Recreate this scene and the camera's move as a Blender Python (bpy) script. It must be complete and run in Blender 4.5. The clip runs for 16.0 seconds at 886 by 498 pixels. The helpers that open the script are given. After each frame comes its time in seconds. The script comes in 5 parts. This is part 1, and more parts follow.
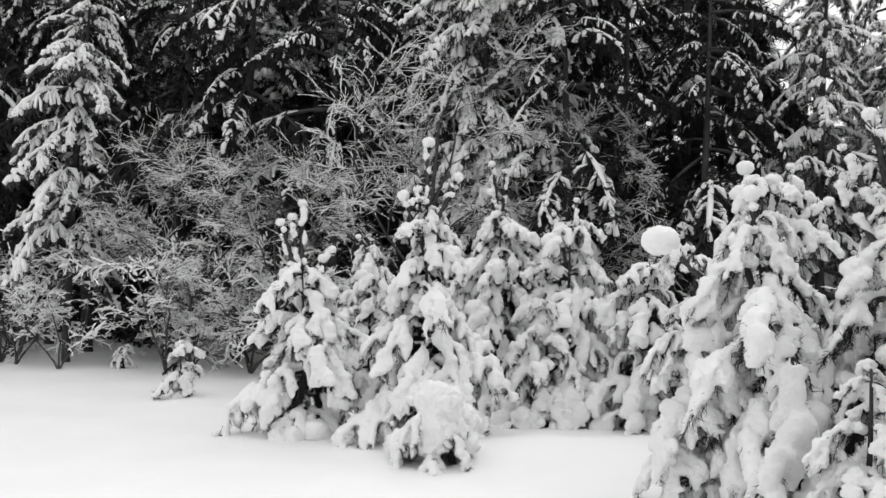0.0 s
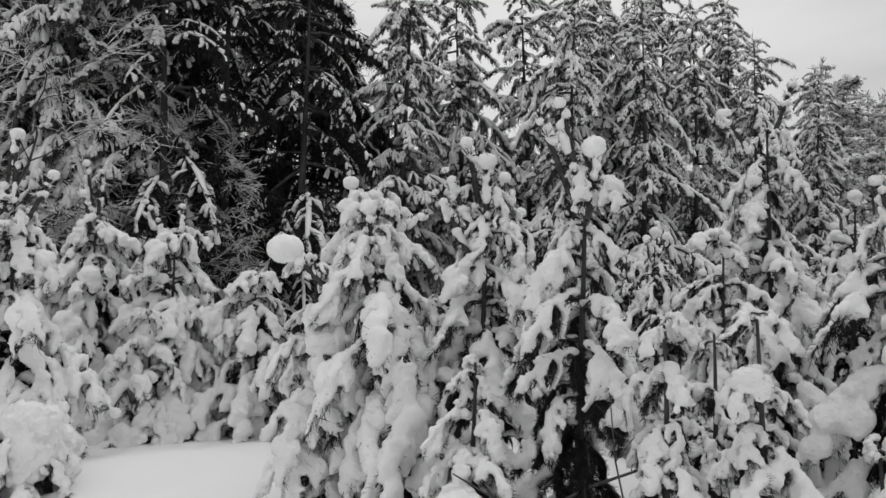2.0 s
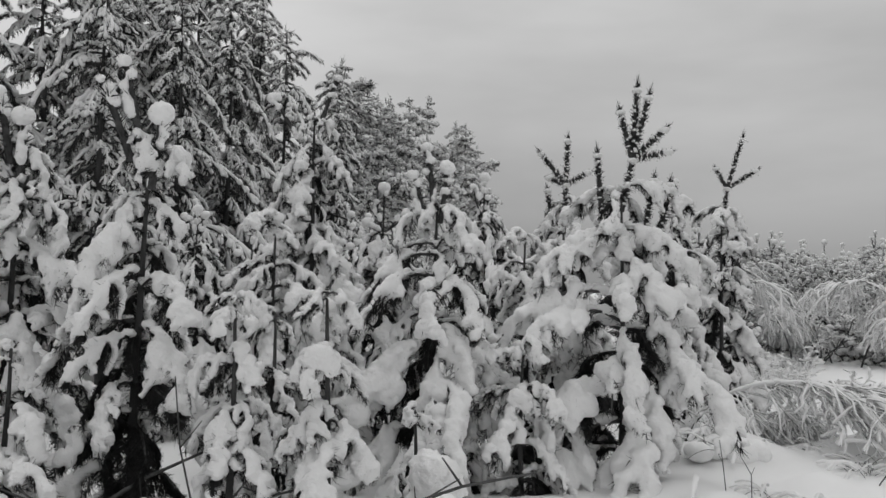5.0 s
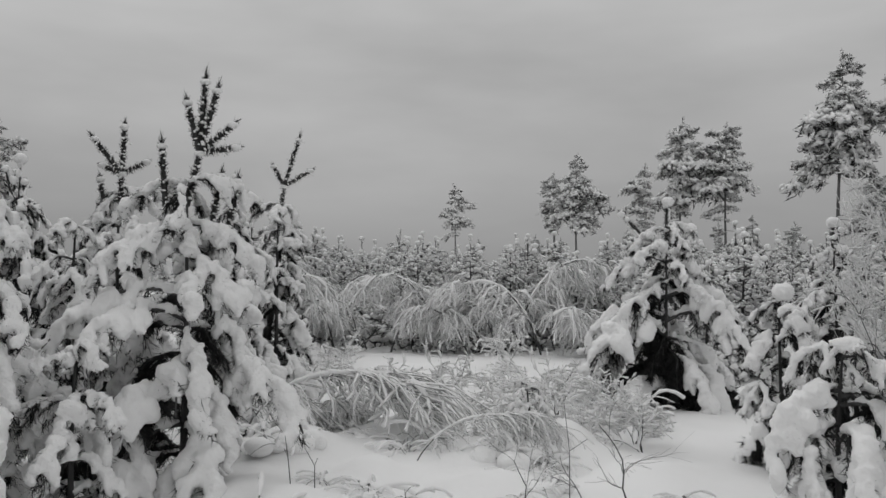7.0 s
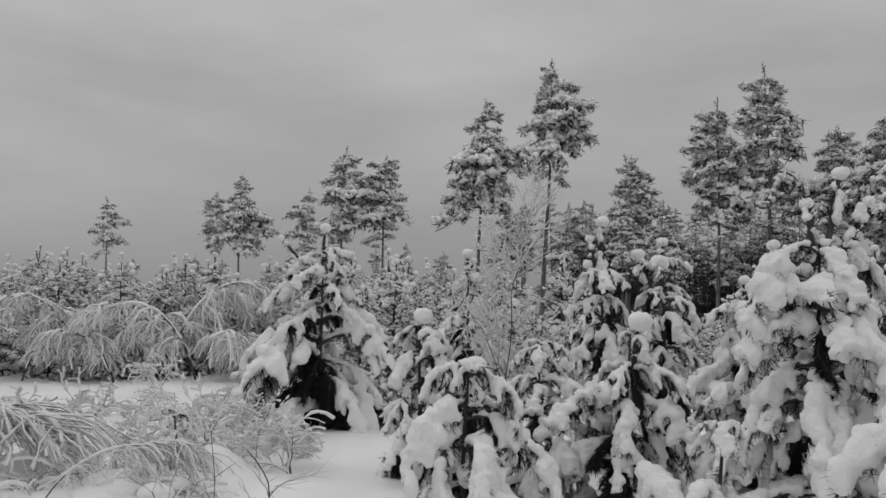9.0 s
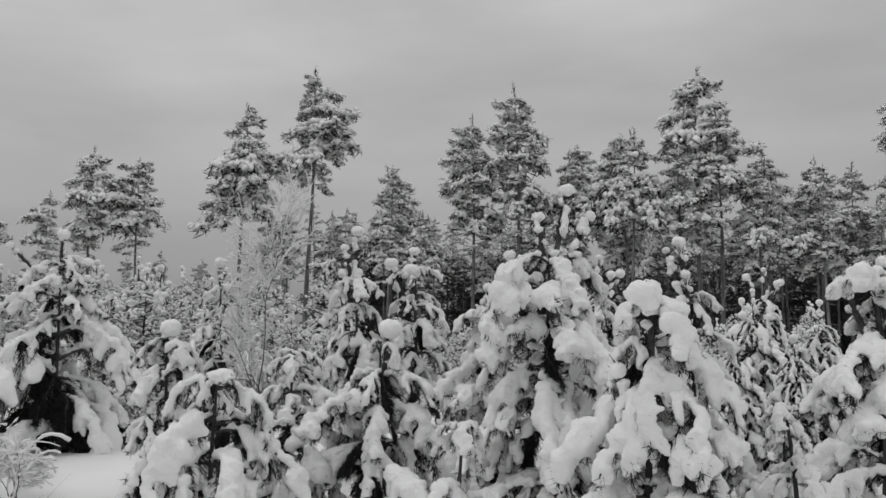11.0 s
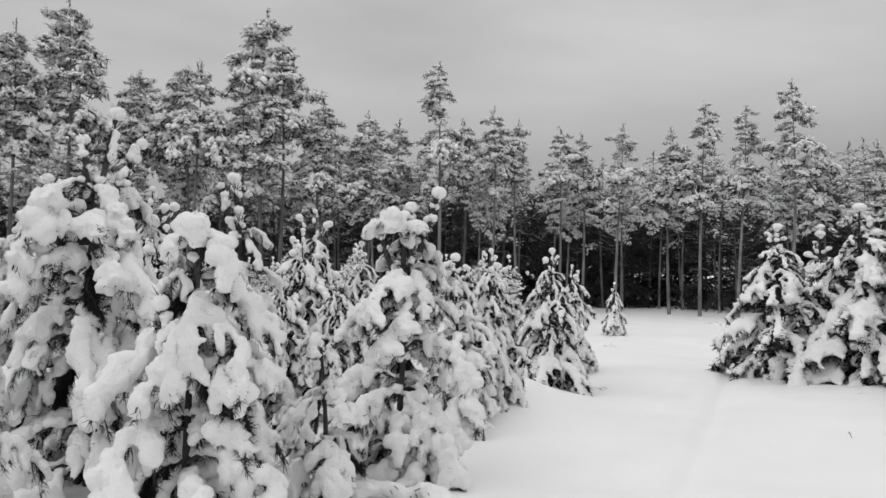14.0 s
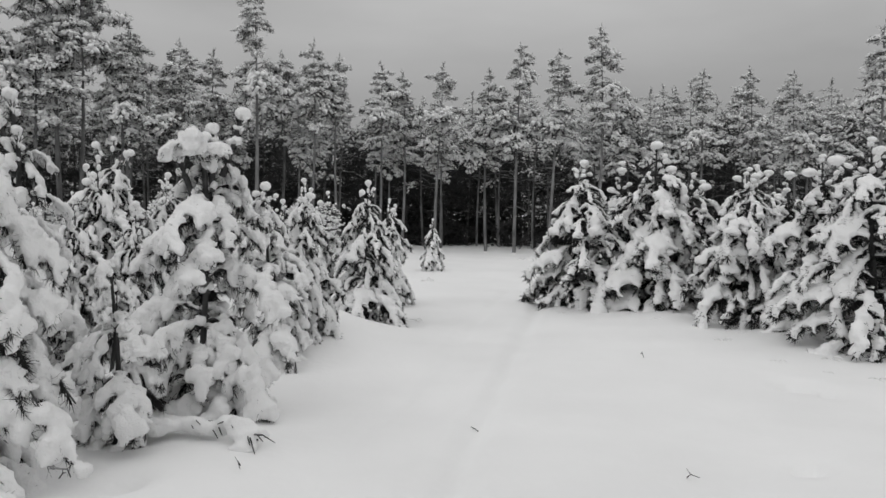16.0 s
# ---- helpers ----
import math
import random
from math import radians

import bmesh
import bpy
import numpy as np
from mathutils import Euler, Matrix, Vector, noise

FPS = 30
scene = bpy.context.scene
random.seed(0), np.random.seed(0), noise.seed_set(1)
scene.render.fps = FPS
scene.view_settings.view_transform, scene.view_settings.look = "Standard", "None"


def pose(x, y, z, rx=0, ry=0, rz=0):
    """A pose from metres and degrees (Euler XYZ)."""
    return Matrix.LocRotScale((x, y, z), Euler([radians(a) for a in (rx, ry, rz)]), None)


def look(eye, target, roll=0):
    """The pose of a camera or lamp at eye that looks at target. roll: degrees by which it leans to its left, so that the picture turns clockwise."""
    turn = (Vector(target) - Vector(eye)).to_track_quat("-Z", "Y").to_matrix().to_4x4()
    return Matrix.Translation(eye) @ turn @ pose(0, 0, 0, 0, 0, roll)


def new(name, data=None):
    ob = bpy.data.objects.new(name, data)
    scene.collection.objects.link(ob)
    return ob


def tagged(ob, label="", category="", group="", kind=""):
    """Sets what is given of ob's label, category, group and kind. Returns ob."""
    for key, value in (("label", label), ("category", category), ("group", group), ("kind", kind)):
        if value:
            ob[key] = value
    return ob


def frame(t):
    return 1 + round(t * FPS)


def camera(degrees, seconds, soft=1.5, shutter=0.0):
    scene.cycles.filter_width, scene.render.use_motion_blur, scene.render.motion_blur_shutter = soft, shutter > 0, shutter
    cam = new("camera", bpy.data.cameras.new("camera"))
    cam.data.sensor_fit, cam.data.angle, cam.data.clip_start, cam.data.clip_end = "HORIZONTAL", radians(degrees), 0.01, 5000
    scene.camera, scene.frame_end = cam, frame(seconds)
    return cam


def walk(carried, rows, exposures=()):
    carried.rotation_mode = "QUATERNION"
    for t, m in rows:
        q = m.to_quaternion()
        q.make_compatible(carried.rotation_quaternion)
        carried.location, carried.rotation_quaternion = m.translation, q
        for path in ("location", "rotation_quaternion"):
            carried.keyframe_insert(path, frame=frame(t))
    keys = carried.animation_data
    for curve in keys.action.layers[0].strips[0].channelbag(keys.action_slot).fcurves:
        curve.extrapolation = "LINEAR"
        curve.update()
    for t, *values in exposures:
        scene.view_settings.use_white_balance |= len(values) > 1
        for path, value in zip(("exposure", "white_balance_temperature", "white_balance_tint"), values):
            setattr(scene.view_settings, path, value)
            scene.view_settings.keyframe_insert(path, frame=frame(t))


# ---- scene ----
PATH = [
    (0, pose(0.151, 0.049, 1.618, 92.40, 0, 4.95) @ pose(0, 0, 0, 0, 0, 1.16)),
    (0.5, pose(0.013, 0.014, 1.618, 92.11, 0, -1.69) @ pose(0, 0, 0, 0, 0, 1.19)),
    (1, pose(-0.097, 0.042, 1.608, 92.48, 0, -10.59) @ pose(0, 0, 0, 0, 0, 0.70)),
    (1.5, pose(-0.162, 0.058, 1.594, 92.98, 0, -17.30) @ pose(0, 0, 0, 0, 0, 0.54)),
    (2, pose(-0.198, 0.034, 1.591, 93.54, 0, -23.63) @ pose(0, 0, 0, 0, 0, 0.66)),
    (2.5, pose(-0.246, 0.043, 1.582, 93.86, 0, -29.76) @ pose(0, 0, 0, 0, 0, 1.12)),
    (3, pose(-0.311, 0.061, 1.579, 93.98, 0, -34.51) @ pose(0, 0, 0, 0, 0, 1.55)),
    (5.5, pose(-0.377, 0.410, 1.576, 92.23, 0, -63.88) @ pose(0, 0, 0, 0, 0, 0.64)),
    (6, pose(-0.407, 0.474, 1.580, 91.84, 0, -72.65) @ pose(0, 0, 0, 0, 0, 0.11)),
    (6.5, pose(-0.324, 0.538, 1.602, 92.17, 0, -81.75) @ pose(0, 0, 0, 0, 0, 0.48)),
    (7, pose(-0.303, 0.550, 1.619, 92.75, 0, -87.19) @ pose(0, 0, 0, 0, 0, 0.79)),
    (7.5, pose(-0.327, 0.544, 1.625, 93.58, 0, -92.91) @ pose(0, 0, 0, 0, 0, 1.31)),
    (8, pose(-0.359, 0.523, 1.627, 94.24, 0, -99.74) @ pose(0, 0, 0, 0, 0, 1.44)),
    (8.5, pose(-0.380, 0.502, 1.624, 94.51, 0, -105.06) @ pose(0, 0, 0, 0, 0, 1.24)),
    (9, pose(-0.395, 0.483, 1.627, 94.70, 0, -110.09) @ pose(0, 0, 0, 0, 0, 1.12)),
    (11.5, pose(-0.501, 0.407, 1.636, 94.88, 0, -130.46) @ pose(0, 0, 0, 0, 0, 0.02)),
    (12, pose(-0.516, 0.423, 1.631, 94.08, 0, -135.23) @ pose(0, 0, 0, 0, 0, 0.45)),
    (12.5, pose(-0.548, 0.453, 1.621, 93.54, 0, -140.38) @ pose(0, 0, 0, 0, 0, 0.71)),
    (13, pose(-0.549, 0.427, 1.614, 92.85, 0, -145.26) @ pose(0, 0, 0, 0, 0, 1.25)),
    (13.5, pose(-0.555, 0.392, 1.610, 92.18, 0, -150.67) @ pose(0, 0, 0, 0, 0, 1.31)),
    (14, pose(-0.562, 0.381, 1.604, 91.40, 0, -155.84) @ pose(0, 0, 0, 0, 0, 1.02)),
    (14.5, pose(-0.580, 0.370, 1.596, 90.62, 0, -161.03) @ pose(0, 0, 0, 0, 0, 0.88)),
    (15, pose(-0.571, 0.343, 1.586, 89.76, 0, -164.64) @ pose(0, 0, 0, 0, 0, 0.91)),
    (15.5, pose(-0.571, 0.302, 1.553, 89.05, 0, -164.87) @ pose(0, 0, 0, 0, 0, 0.36)),
    (16, pose(-0.607, 0.209, 1.503, 87.51, 0, -168.07) @ pose(0, 0, 0, 0, 0, 1.10)),
]
EXPOSURES = [(0, 0.0), (1.5, -0.3), (3.0, -0.66), (5.5, -0.66), (7.0, -0.82), (9.0, -0.87),
             (11.5, -0.62), (12.5, -0.46), (14.0, -0.43), (14.5, -0.4), (15.0, -0.42), (16.0, -0.68)]
cam = camera(56.2, 16.0, soft=1.5)
walk(cam, PATH, EXPOSURES)

# ---- overcast sky and a veiled sun ----
world = bpy.data.worlds.new("overcast_sky")
scene.world = world
world.use_nodes = True
wn, wl = world.node_tree.nodes, world.node_tree.links
wn.clear()


def wnode(kind, **inputs):
    n = wn.new(kind)
    for key, value in inputs.items():
        n.inputs[key.replace("_", " ")].default_value = value
    return n


w_sky = wn.new("ShaderNodeTexSky")
w_sky.sky_type, w_sky.sun_disc = "NISHITA", False
w_sky.sun_elevation, w_sky.sun_rotation = radians(38), radians(30)
w_grey = wn.new("ShaderNodeRGBToBW")
wl.new(w_sky.outputs[0], w_grey.inputs[0])
w_co = wn.new("ShaderNodeTexCoord")
w_xyz = wn.new("ShaderNodeSeparateXYZ")
wl.new(w_co.outputs["Generated"], w_xyz.inputs[0])
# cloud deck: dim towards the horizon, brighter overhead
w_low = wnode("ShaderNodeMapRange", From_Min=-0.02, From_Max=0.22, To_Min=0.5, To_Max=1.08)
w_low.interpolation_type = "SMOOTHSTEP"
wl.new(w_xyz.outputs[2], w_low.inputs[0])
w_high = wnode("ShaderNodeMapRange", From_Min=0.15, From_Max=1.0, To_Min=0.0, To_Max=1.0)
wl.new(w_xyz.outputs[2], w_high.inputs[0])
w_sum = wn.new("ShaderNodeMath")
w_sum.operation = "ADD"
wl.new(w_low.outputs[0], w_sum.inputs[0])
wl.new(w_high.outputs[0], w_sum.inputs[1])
w_map = wnode("ShaderNodeMapping")
w_map.inputs["Scale"].default_value = (1.0, 1.0, 3.5)
wl.new(w_co.outputs["Generated"], w_map.inputs[0])
w_noise = wnode("ShaderNodeTexNoise", Scale=1.7, Detail=5.0, Roughness=0.5)
wl.new(w_map.outputs[0], w_noise.inputs["Vector"])
w_cloud = wnode("ShaderNodeMapRange", From_Min=0.3, From_Max=0.7, To_Min=0.80, To_Max=1.18)
wl.new(w_noise.outputs["Fac"], w_cloud.inputs[0])
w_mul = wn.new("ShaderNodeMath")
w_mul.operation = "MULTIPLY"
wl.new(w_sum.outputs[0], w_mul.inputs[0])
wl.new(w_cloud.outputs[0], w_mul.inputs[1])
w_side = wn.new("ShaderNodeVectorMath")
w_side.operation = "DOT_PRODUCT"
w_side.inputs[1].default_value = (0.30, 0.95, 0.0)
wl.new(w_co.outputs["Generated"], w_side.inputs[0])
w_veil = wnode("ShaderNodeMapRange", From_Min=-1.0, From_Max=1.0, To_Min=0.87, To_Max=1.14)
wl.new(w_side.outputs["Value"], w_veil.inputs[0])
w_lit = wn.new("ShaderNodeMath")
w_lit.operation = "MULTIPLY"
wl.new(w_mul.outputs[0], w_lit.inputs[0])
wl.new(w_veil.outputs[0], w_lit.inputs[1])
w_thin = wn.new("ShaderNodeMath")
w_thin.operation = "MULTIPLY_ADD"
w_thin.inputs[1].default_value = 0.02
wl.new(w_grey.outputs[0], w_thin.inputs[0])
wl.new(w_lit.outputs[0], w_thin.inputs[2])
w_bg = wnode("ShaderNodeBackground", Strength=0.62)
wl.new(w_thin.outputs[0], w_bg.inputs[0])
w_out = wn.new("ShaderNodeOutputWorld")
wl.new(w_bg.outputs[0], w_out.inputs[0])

sun = new("sun", bpy.data.lights.new("sun", "SUN"))
sun.data.energy, sun.data.angle, sun.data.color = 0.5, radians(40), (1.0, 1.0, 1.0)
sun.matrix_world = look((20, 35, 40), (0, 0, 0))


# ---- materials: the film is black and white, so every tone is a grey ----
def grey_material(name, dark, light, scale, roughness, bump=0.3, bump_scale=40.0, per_object=0.0, detail=5.0, stretch=(1, 1, 1), specular=0.3, depth=0.02):
    m = bpy.data.materials.new(name)
    m.use_nodes = True
    n, l = m.node_tree.nodes, m.node_tree.links
    b = n["Principled BSDF"]
    b.inputs["Roughness"].default_value = roughness
    b.inputs["Specular IOR Level"].default_value = specular
    co = n.new("ShaderNodeTexCoord")
    mp = n.new("ShaderNodeMapping")
    mp.inputs["Scale"].default_value = stretch
    l.new(co.outputs["Object"], mp.inputs[0])
    big = n.new("ShaderNodeTexNoise")
    big.inputs["Scale"].default_value, big.inputs["Detail"].default_value = scale, detail
    l.new(mp.outputs[0], big.inputs["Vector"])
    ramp = n.new("ShaderNodeMapRange")
    ramp.inputs["From Min"].default_value, ramp.inputs["From Max"].default_value = 0.3, 0.7
    ramp.inputs["To Min"].default_value, ramp.inputs["To Max"].default_value = dark, light
    l.new(big.outputs["Fac"], ramp.inputs[0])
    value = ramp.outputs[0]
    if per_object:
        info = n.new("ShaderNodeObjectInfo")
        vary = n.new("ShaderNodeMapRange")
        vary.inputs["To Min"].default_value, vary.inputs["To Max"].default_value = 1 - per_object, 1 + per_object
        l.new(info.outputs["Random"], vary.inputs[0])
        times = n.new("ShaderNodeMath")
        times.operation = "MULTIPLY"
        l.new(value, times.inputs[0])
        l.new(vary.outputs[0], times.inputs[1])
        value = times.outputs[0]
    l.new(value, b.inputs["Base Color"])
    fine = n.new("ShaderNodeTexNoise")
    fine.inputs["Scale"].default_value, fine.inputs["Detail"].default_value = bump_scale, 6.0
    l.new(mp.outputs[0], fine.inputs["Vector"])
    bp = n.new("ShaderNodeBump")
    bp.inputs["Strength"].default_value, bp.inputs["Distance"].default_value = bump, depth
    l.new(fine.outputs["Fac"], bp.inputs["Height"])
    l.new(bp.outputs[0], b.inputs["Normal"])
    return m


SNOW = grey_material("fresh_snow", 0.88, 0.96, 3.0, 0.8, 0.7, 48.0, 0.03, depth=0.014, specular=0.12)
BALL_SNOW = grey_material("rounded_snow", 0.88, 0.95, 1.0, 0.8, 0.35, 3.0, 0.03, specular=0.12)
GROUND_SNOW = grey_material("snow_cover", 0.86, 0.93, 0.6, 0.8, 0.25, 12.0)
NEEDLE = grey_material("pine_needles", 0.013, 0.038, 9.0, 0.6, 0.2, 60.0, 0.25, specular=0.15)
# rime on the north wood; its pale grey also imitates haze on farther pines
RIME_HAZE = grey_material("frost_haze_needles", 0.04, 0.14, 6.0, 0.7, 0.2, 60.0, 0.25)
DUSTED = grey_material("dusted_needles", 0.02, 0.065, 4.0, 0.7, 0.2, 60.0, 0.25)
BARK = grey_material("dark_bark", 0.03, 0.09, 7.0, 0.9, 0.8, 30.0, 0.2, stretch=(1, 1, 0.25))
PALE_BARK = grey_material("pale_upper_bark", 0.09, 0.26, 5.0, 0.85, 0.6, 25.0, 0.2, stretch=(1, 1, 0.3))
TWIG = grey_material("twig_bark", 0.04, 0.10, 12.0, 0.8, 0.4, 50.0, 0.15)


# ---- mesh helpers ----
class Soup:
    """Triangles gathered from several pieces."""

    def __init__(self):
        self.v, self.f, self.count = [], [], 0

    def add(self, v, f):
        if len(v):
            self.v.append(np.asarray(v, float))
            self.f.append(np.asarray(f, int) + self.count)
            self.count += len(v)
        return self

    def arrays(self):
        if not self.v:
            return np.zeros((0, 3)), np.zeros((0, 3), int)
        return np.concatenate(self.v), np.concatenate(self.f)

    def mesh(self, name, material, smooth=True):
        return tri_mesh(name, *self.arrays(), material, smooth)


def tri_mesh(name, v, f, material, smooth=True):
    me = bpy.data.meshes.new(name)
    me.vertices.add(len(v))
    me.vertices.foreach_set("co", np.asarray(v, np.float32).ravel())
    me.loops.add(3 * len(f))
    me.loops.foreach_set("vertex_index", np.asarray(f, np.int32).ravel())
    me.polygons.add(len(f))
    me.polygons.foreach_set("loop_start", np.arange(0, 3 * len(f), 3, dtype=np.int32))
    me.polygons.foreach_set("use_smooth", np.full(len(f), smooth))
    me.update(calc_edges=True)
    me.validate()
    if material:
        me.materials.append(material)
    return me


def move(m, v):
    m = np.array(m)
    return v @ m[:3, :3].T + m[:3, 3]


def tube(points, radii, sides=5, cap=True):
    """A tapered tube along points."""
    p = np.asarray(points, float)
    d = np.gradient(p, axis=0)
    d /= np.linalg.norm(d, axis=1)[:, None] + 1e-9
    ref = np.array([0.31, 0.95, 0.05]) if abs(d[0, 2]) > 0.6 else np.array([0.0, 0.0, 1.0])
    a = np.cross(d, ref)
    a /= np.linalg.norm(a, axis=1)[:, None] + 1e-9
    b = np.cross(d, a)
    ang = np.linspace(0, 2 * math.pi, sides, endpoint=False)
    ring = np.cos(ang)[None, :, None] * a[:, None] + np.sin(ang)[None, :, None] * b[:, None]
    v = (p[:, None] + ring * np.asarray(radii, float)[:, None, None]).reshape(-1, 3)
    f = []
    for i in range(len(p) - 1):
        for k in range(sides):
            q, r = i * sides + k, i * sides + (k + 1) % sides
            f += [(q, q + sides, r), (r, q + sides, r + sides)]
    if cap:
        v = np.vstack([v, p[-1] + d[-1] * radii[-1] * 0.6])
        t = len(v) - 1
        f += [(t - sides + k, t, t - sides + (k + 1) % sides) for k in range(sides)]
    return v, np.array(f)


_bm = bmesh.new()
bmesh.ops.create_icosphere(_bm, subdivisions=2, radius=1)
_bm.verts.ensure_lookup_table()
BALL = (np.array([v.co[:] for v in _bm.verts]), np.array([[v.index for v in f.verts] for f in _bm.faces]))
_bm.free()


def blob(centre, along, rl, rw, rh):
    """An ellipsoid stretched along a direction."""
    x = np.asarray(along, float)
    x = x / (np.linalg.norm(x) + 1e-9)
    y = np.cross([0, 0, 1.0], x)
    y = y / np.linalg.norm(y) if np.linalg.norm(y) > 1e-3 else np.array([0, 1.0, 0])
    z = np.cross(x, y)
    return BALL[0] * (rl, rw, rh) @ np.array([x, y, z]) + centre, BALL[1]


def melt(soup, voxel, bumps, seed, smooth=4):
    """Runs overlapping lumps together into one soft body of snow; gives its triangles."""
    ob = new("lump", soup.mesh("lump", None))
    r = ob.modifiers.new("r", "REMESH")
    r.mode, r.voxel_size = "VOXEL", voxel
    s = ob.modifiers.new("s", "SMOOTH")
    s.iterations, s.factor = smooth, 0.5
    done = bpy.data.meshes.new_from_object(ob.evaluated_get(bpy.context.evaluated_depsgraph_get()))
    old = ob.data
    bpy.data.objects.remove(ob)
    bpy.data.meshes.remove(old)
    done.calc_loop_triangles()
    v = np.empty(3 * len(done.vertices), np.float32)
    done.vertices.foreach_get("co", v)
    v = v.reshape(-1, 3).astype(float)
    nr = np.empty(3 * len(done.vertices), np.float32)
    done.vertices.foreach_get("normal", nr)
    nr = nr.reshape(-1, 3)
    f = np.empty(3 * len(done.loop_triangles), np.int32)
    done.loop_triangles.foreach_get("vertices", f)
    bpy.data.meshes.remove(done)
    if bumps:
        k = np.array([noise.noise(Vector(p) * (0.42 / voxel) + Vector((seed, 0, 0))) for p in v])
        fine = np.array([noise.noise(Vector(p) * (1.1 / voxel) + Vector((0, seed, 0))) for p in v])
        v += nr * ((0.8 * k + 0.9 * fine) * bumps)[:, None]
    return v, f.reshape(-1, 3)


def largest(v, f):
    """The largest connected piece of a mesh."""
    label = np.arange(len(v))
    while True:
        low = label[f].min(axis=1)
        before = label.copy()
        for k in range(3):
            np.minimum.at(label, f[:, k], low)
        label = label[label]
        if (label == before).all():
            break
    kinds, counts = np.unique(label[f[:, 0]], return_counts=True)
    keep = f[label[f[:, 0]] == kinds[counts.argmax()]]
    used, index = np.unique(keep, return_inverse=True)
    return v[used], index.reshape(-1, 3)


def needles(soup, rng, at, ahead, count, length, width, spread=0.9):
    """A tuft of thin needles round a twig."""
    nr = np.random.default_rng(rng.randrange(1 << 30))
    ahead = np.asarray(ahead, float)
    ahead = ahead / (np.linalg.norm(ahead) + 1e-9)
    d = ahead + nr.normal(0, spread, (count, 3))
    d /= np.linalg.norm(d, axis=1)[:, None] + 1e-9
    s = np.cross(d, nr.normal(0, 1, (count, 3)))
    s *= width / (np.linalg.norm(s, axis=1)[:, None] + 1e-9)
    o = np.asarray(at, float) + ahead * nr.uniform(-0.5, 0.5, (count, 1)) * length
    tip = o + d * length * nr.uniform(0.7, 1.15, (count, 1))
    soup.add(np.stack([o - s, o + s, tip], axis=1).reshape(-1, 3), np.arange(3 * count).reshape(-1, 3))


def arc(e0, ef, length, n, power=0.9, sway=0.0):
    """A limb that leaves level with e0 degrees and ends at ef degrees, in the x-z plane."""
    s = (np.arange(n - 1) + 0.5) / (n - 1)
    e = np.radians(e0 + (ef - e0) * s ** power)
    yaw = sway * s
    step = np.c_[np.cos(e) * np.cos(yaw), np.cos(e) * np.sin(yaw), np.sin(e)] * length / (n - 1)
    return np.vstack([[0, 0, 0], np.cumsum(step, axis=0)])


def above(d):
    """The direction across a limb on which snow lies: up on a level limb, outwards on a hanging one."""
    d = d / (np.linalg.norm(d) + 1e-9)
    n = np.array([0.12 * d[0], 0.12 * d[1], 1.0])
    n = n - d * (n @ d)
    return n / (np.linalg.norm(n) + 1e-9)


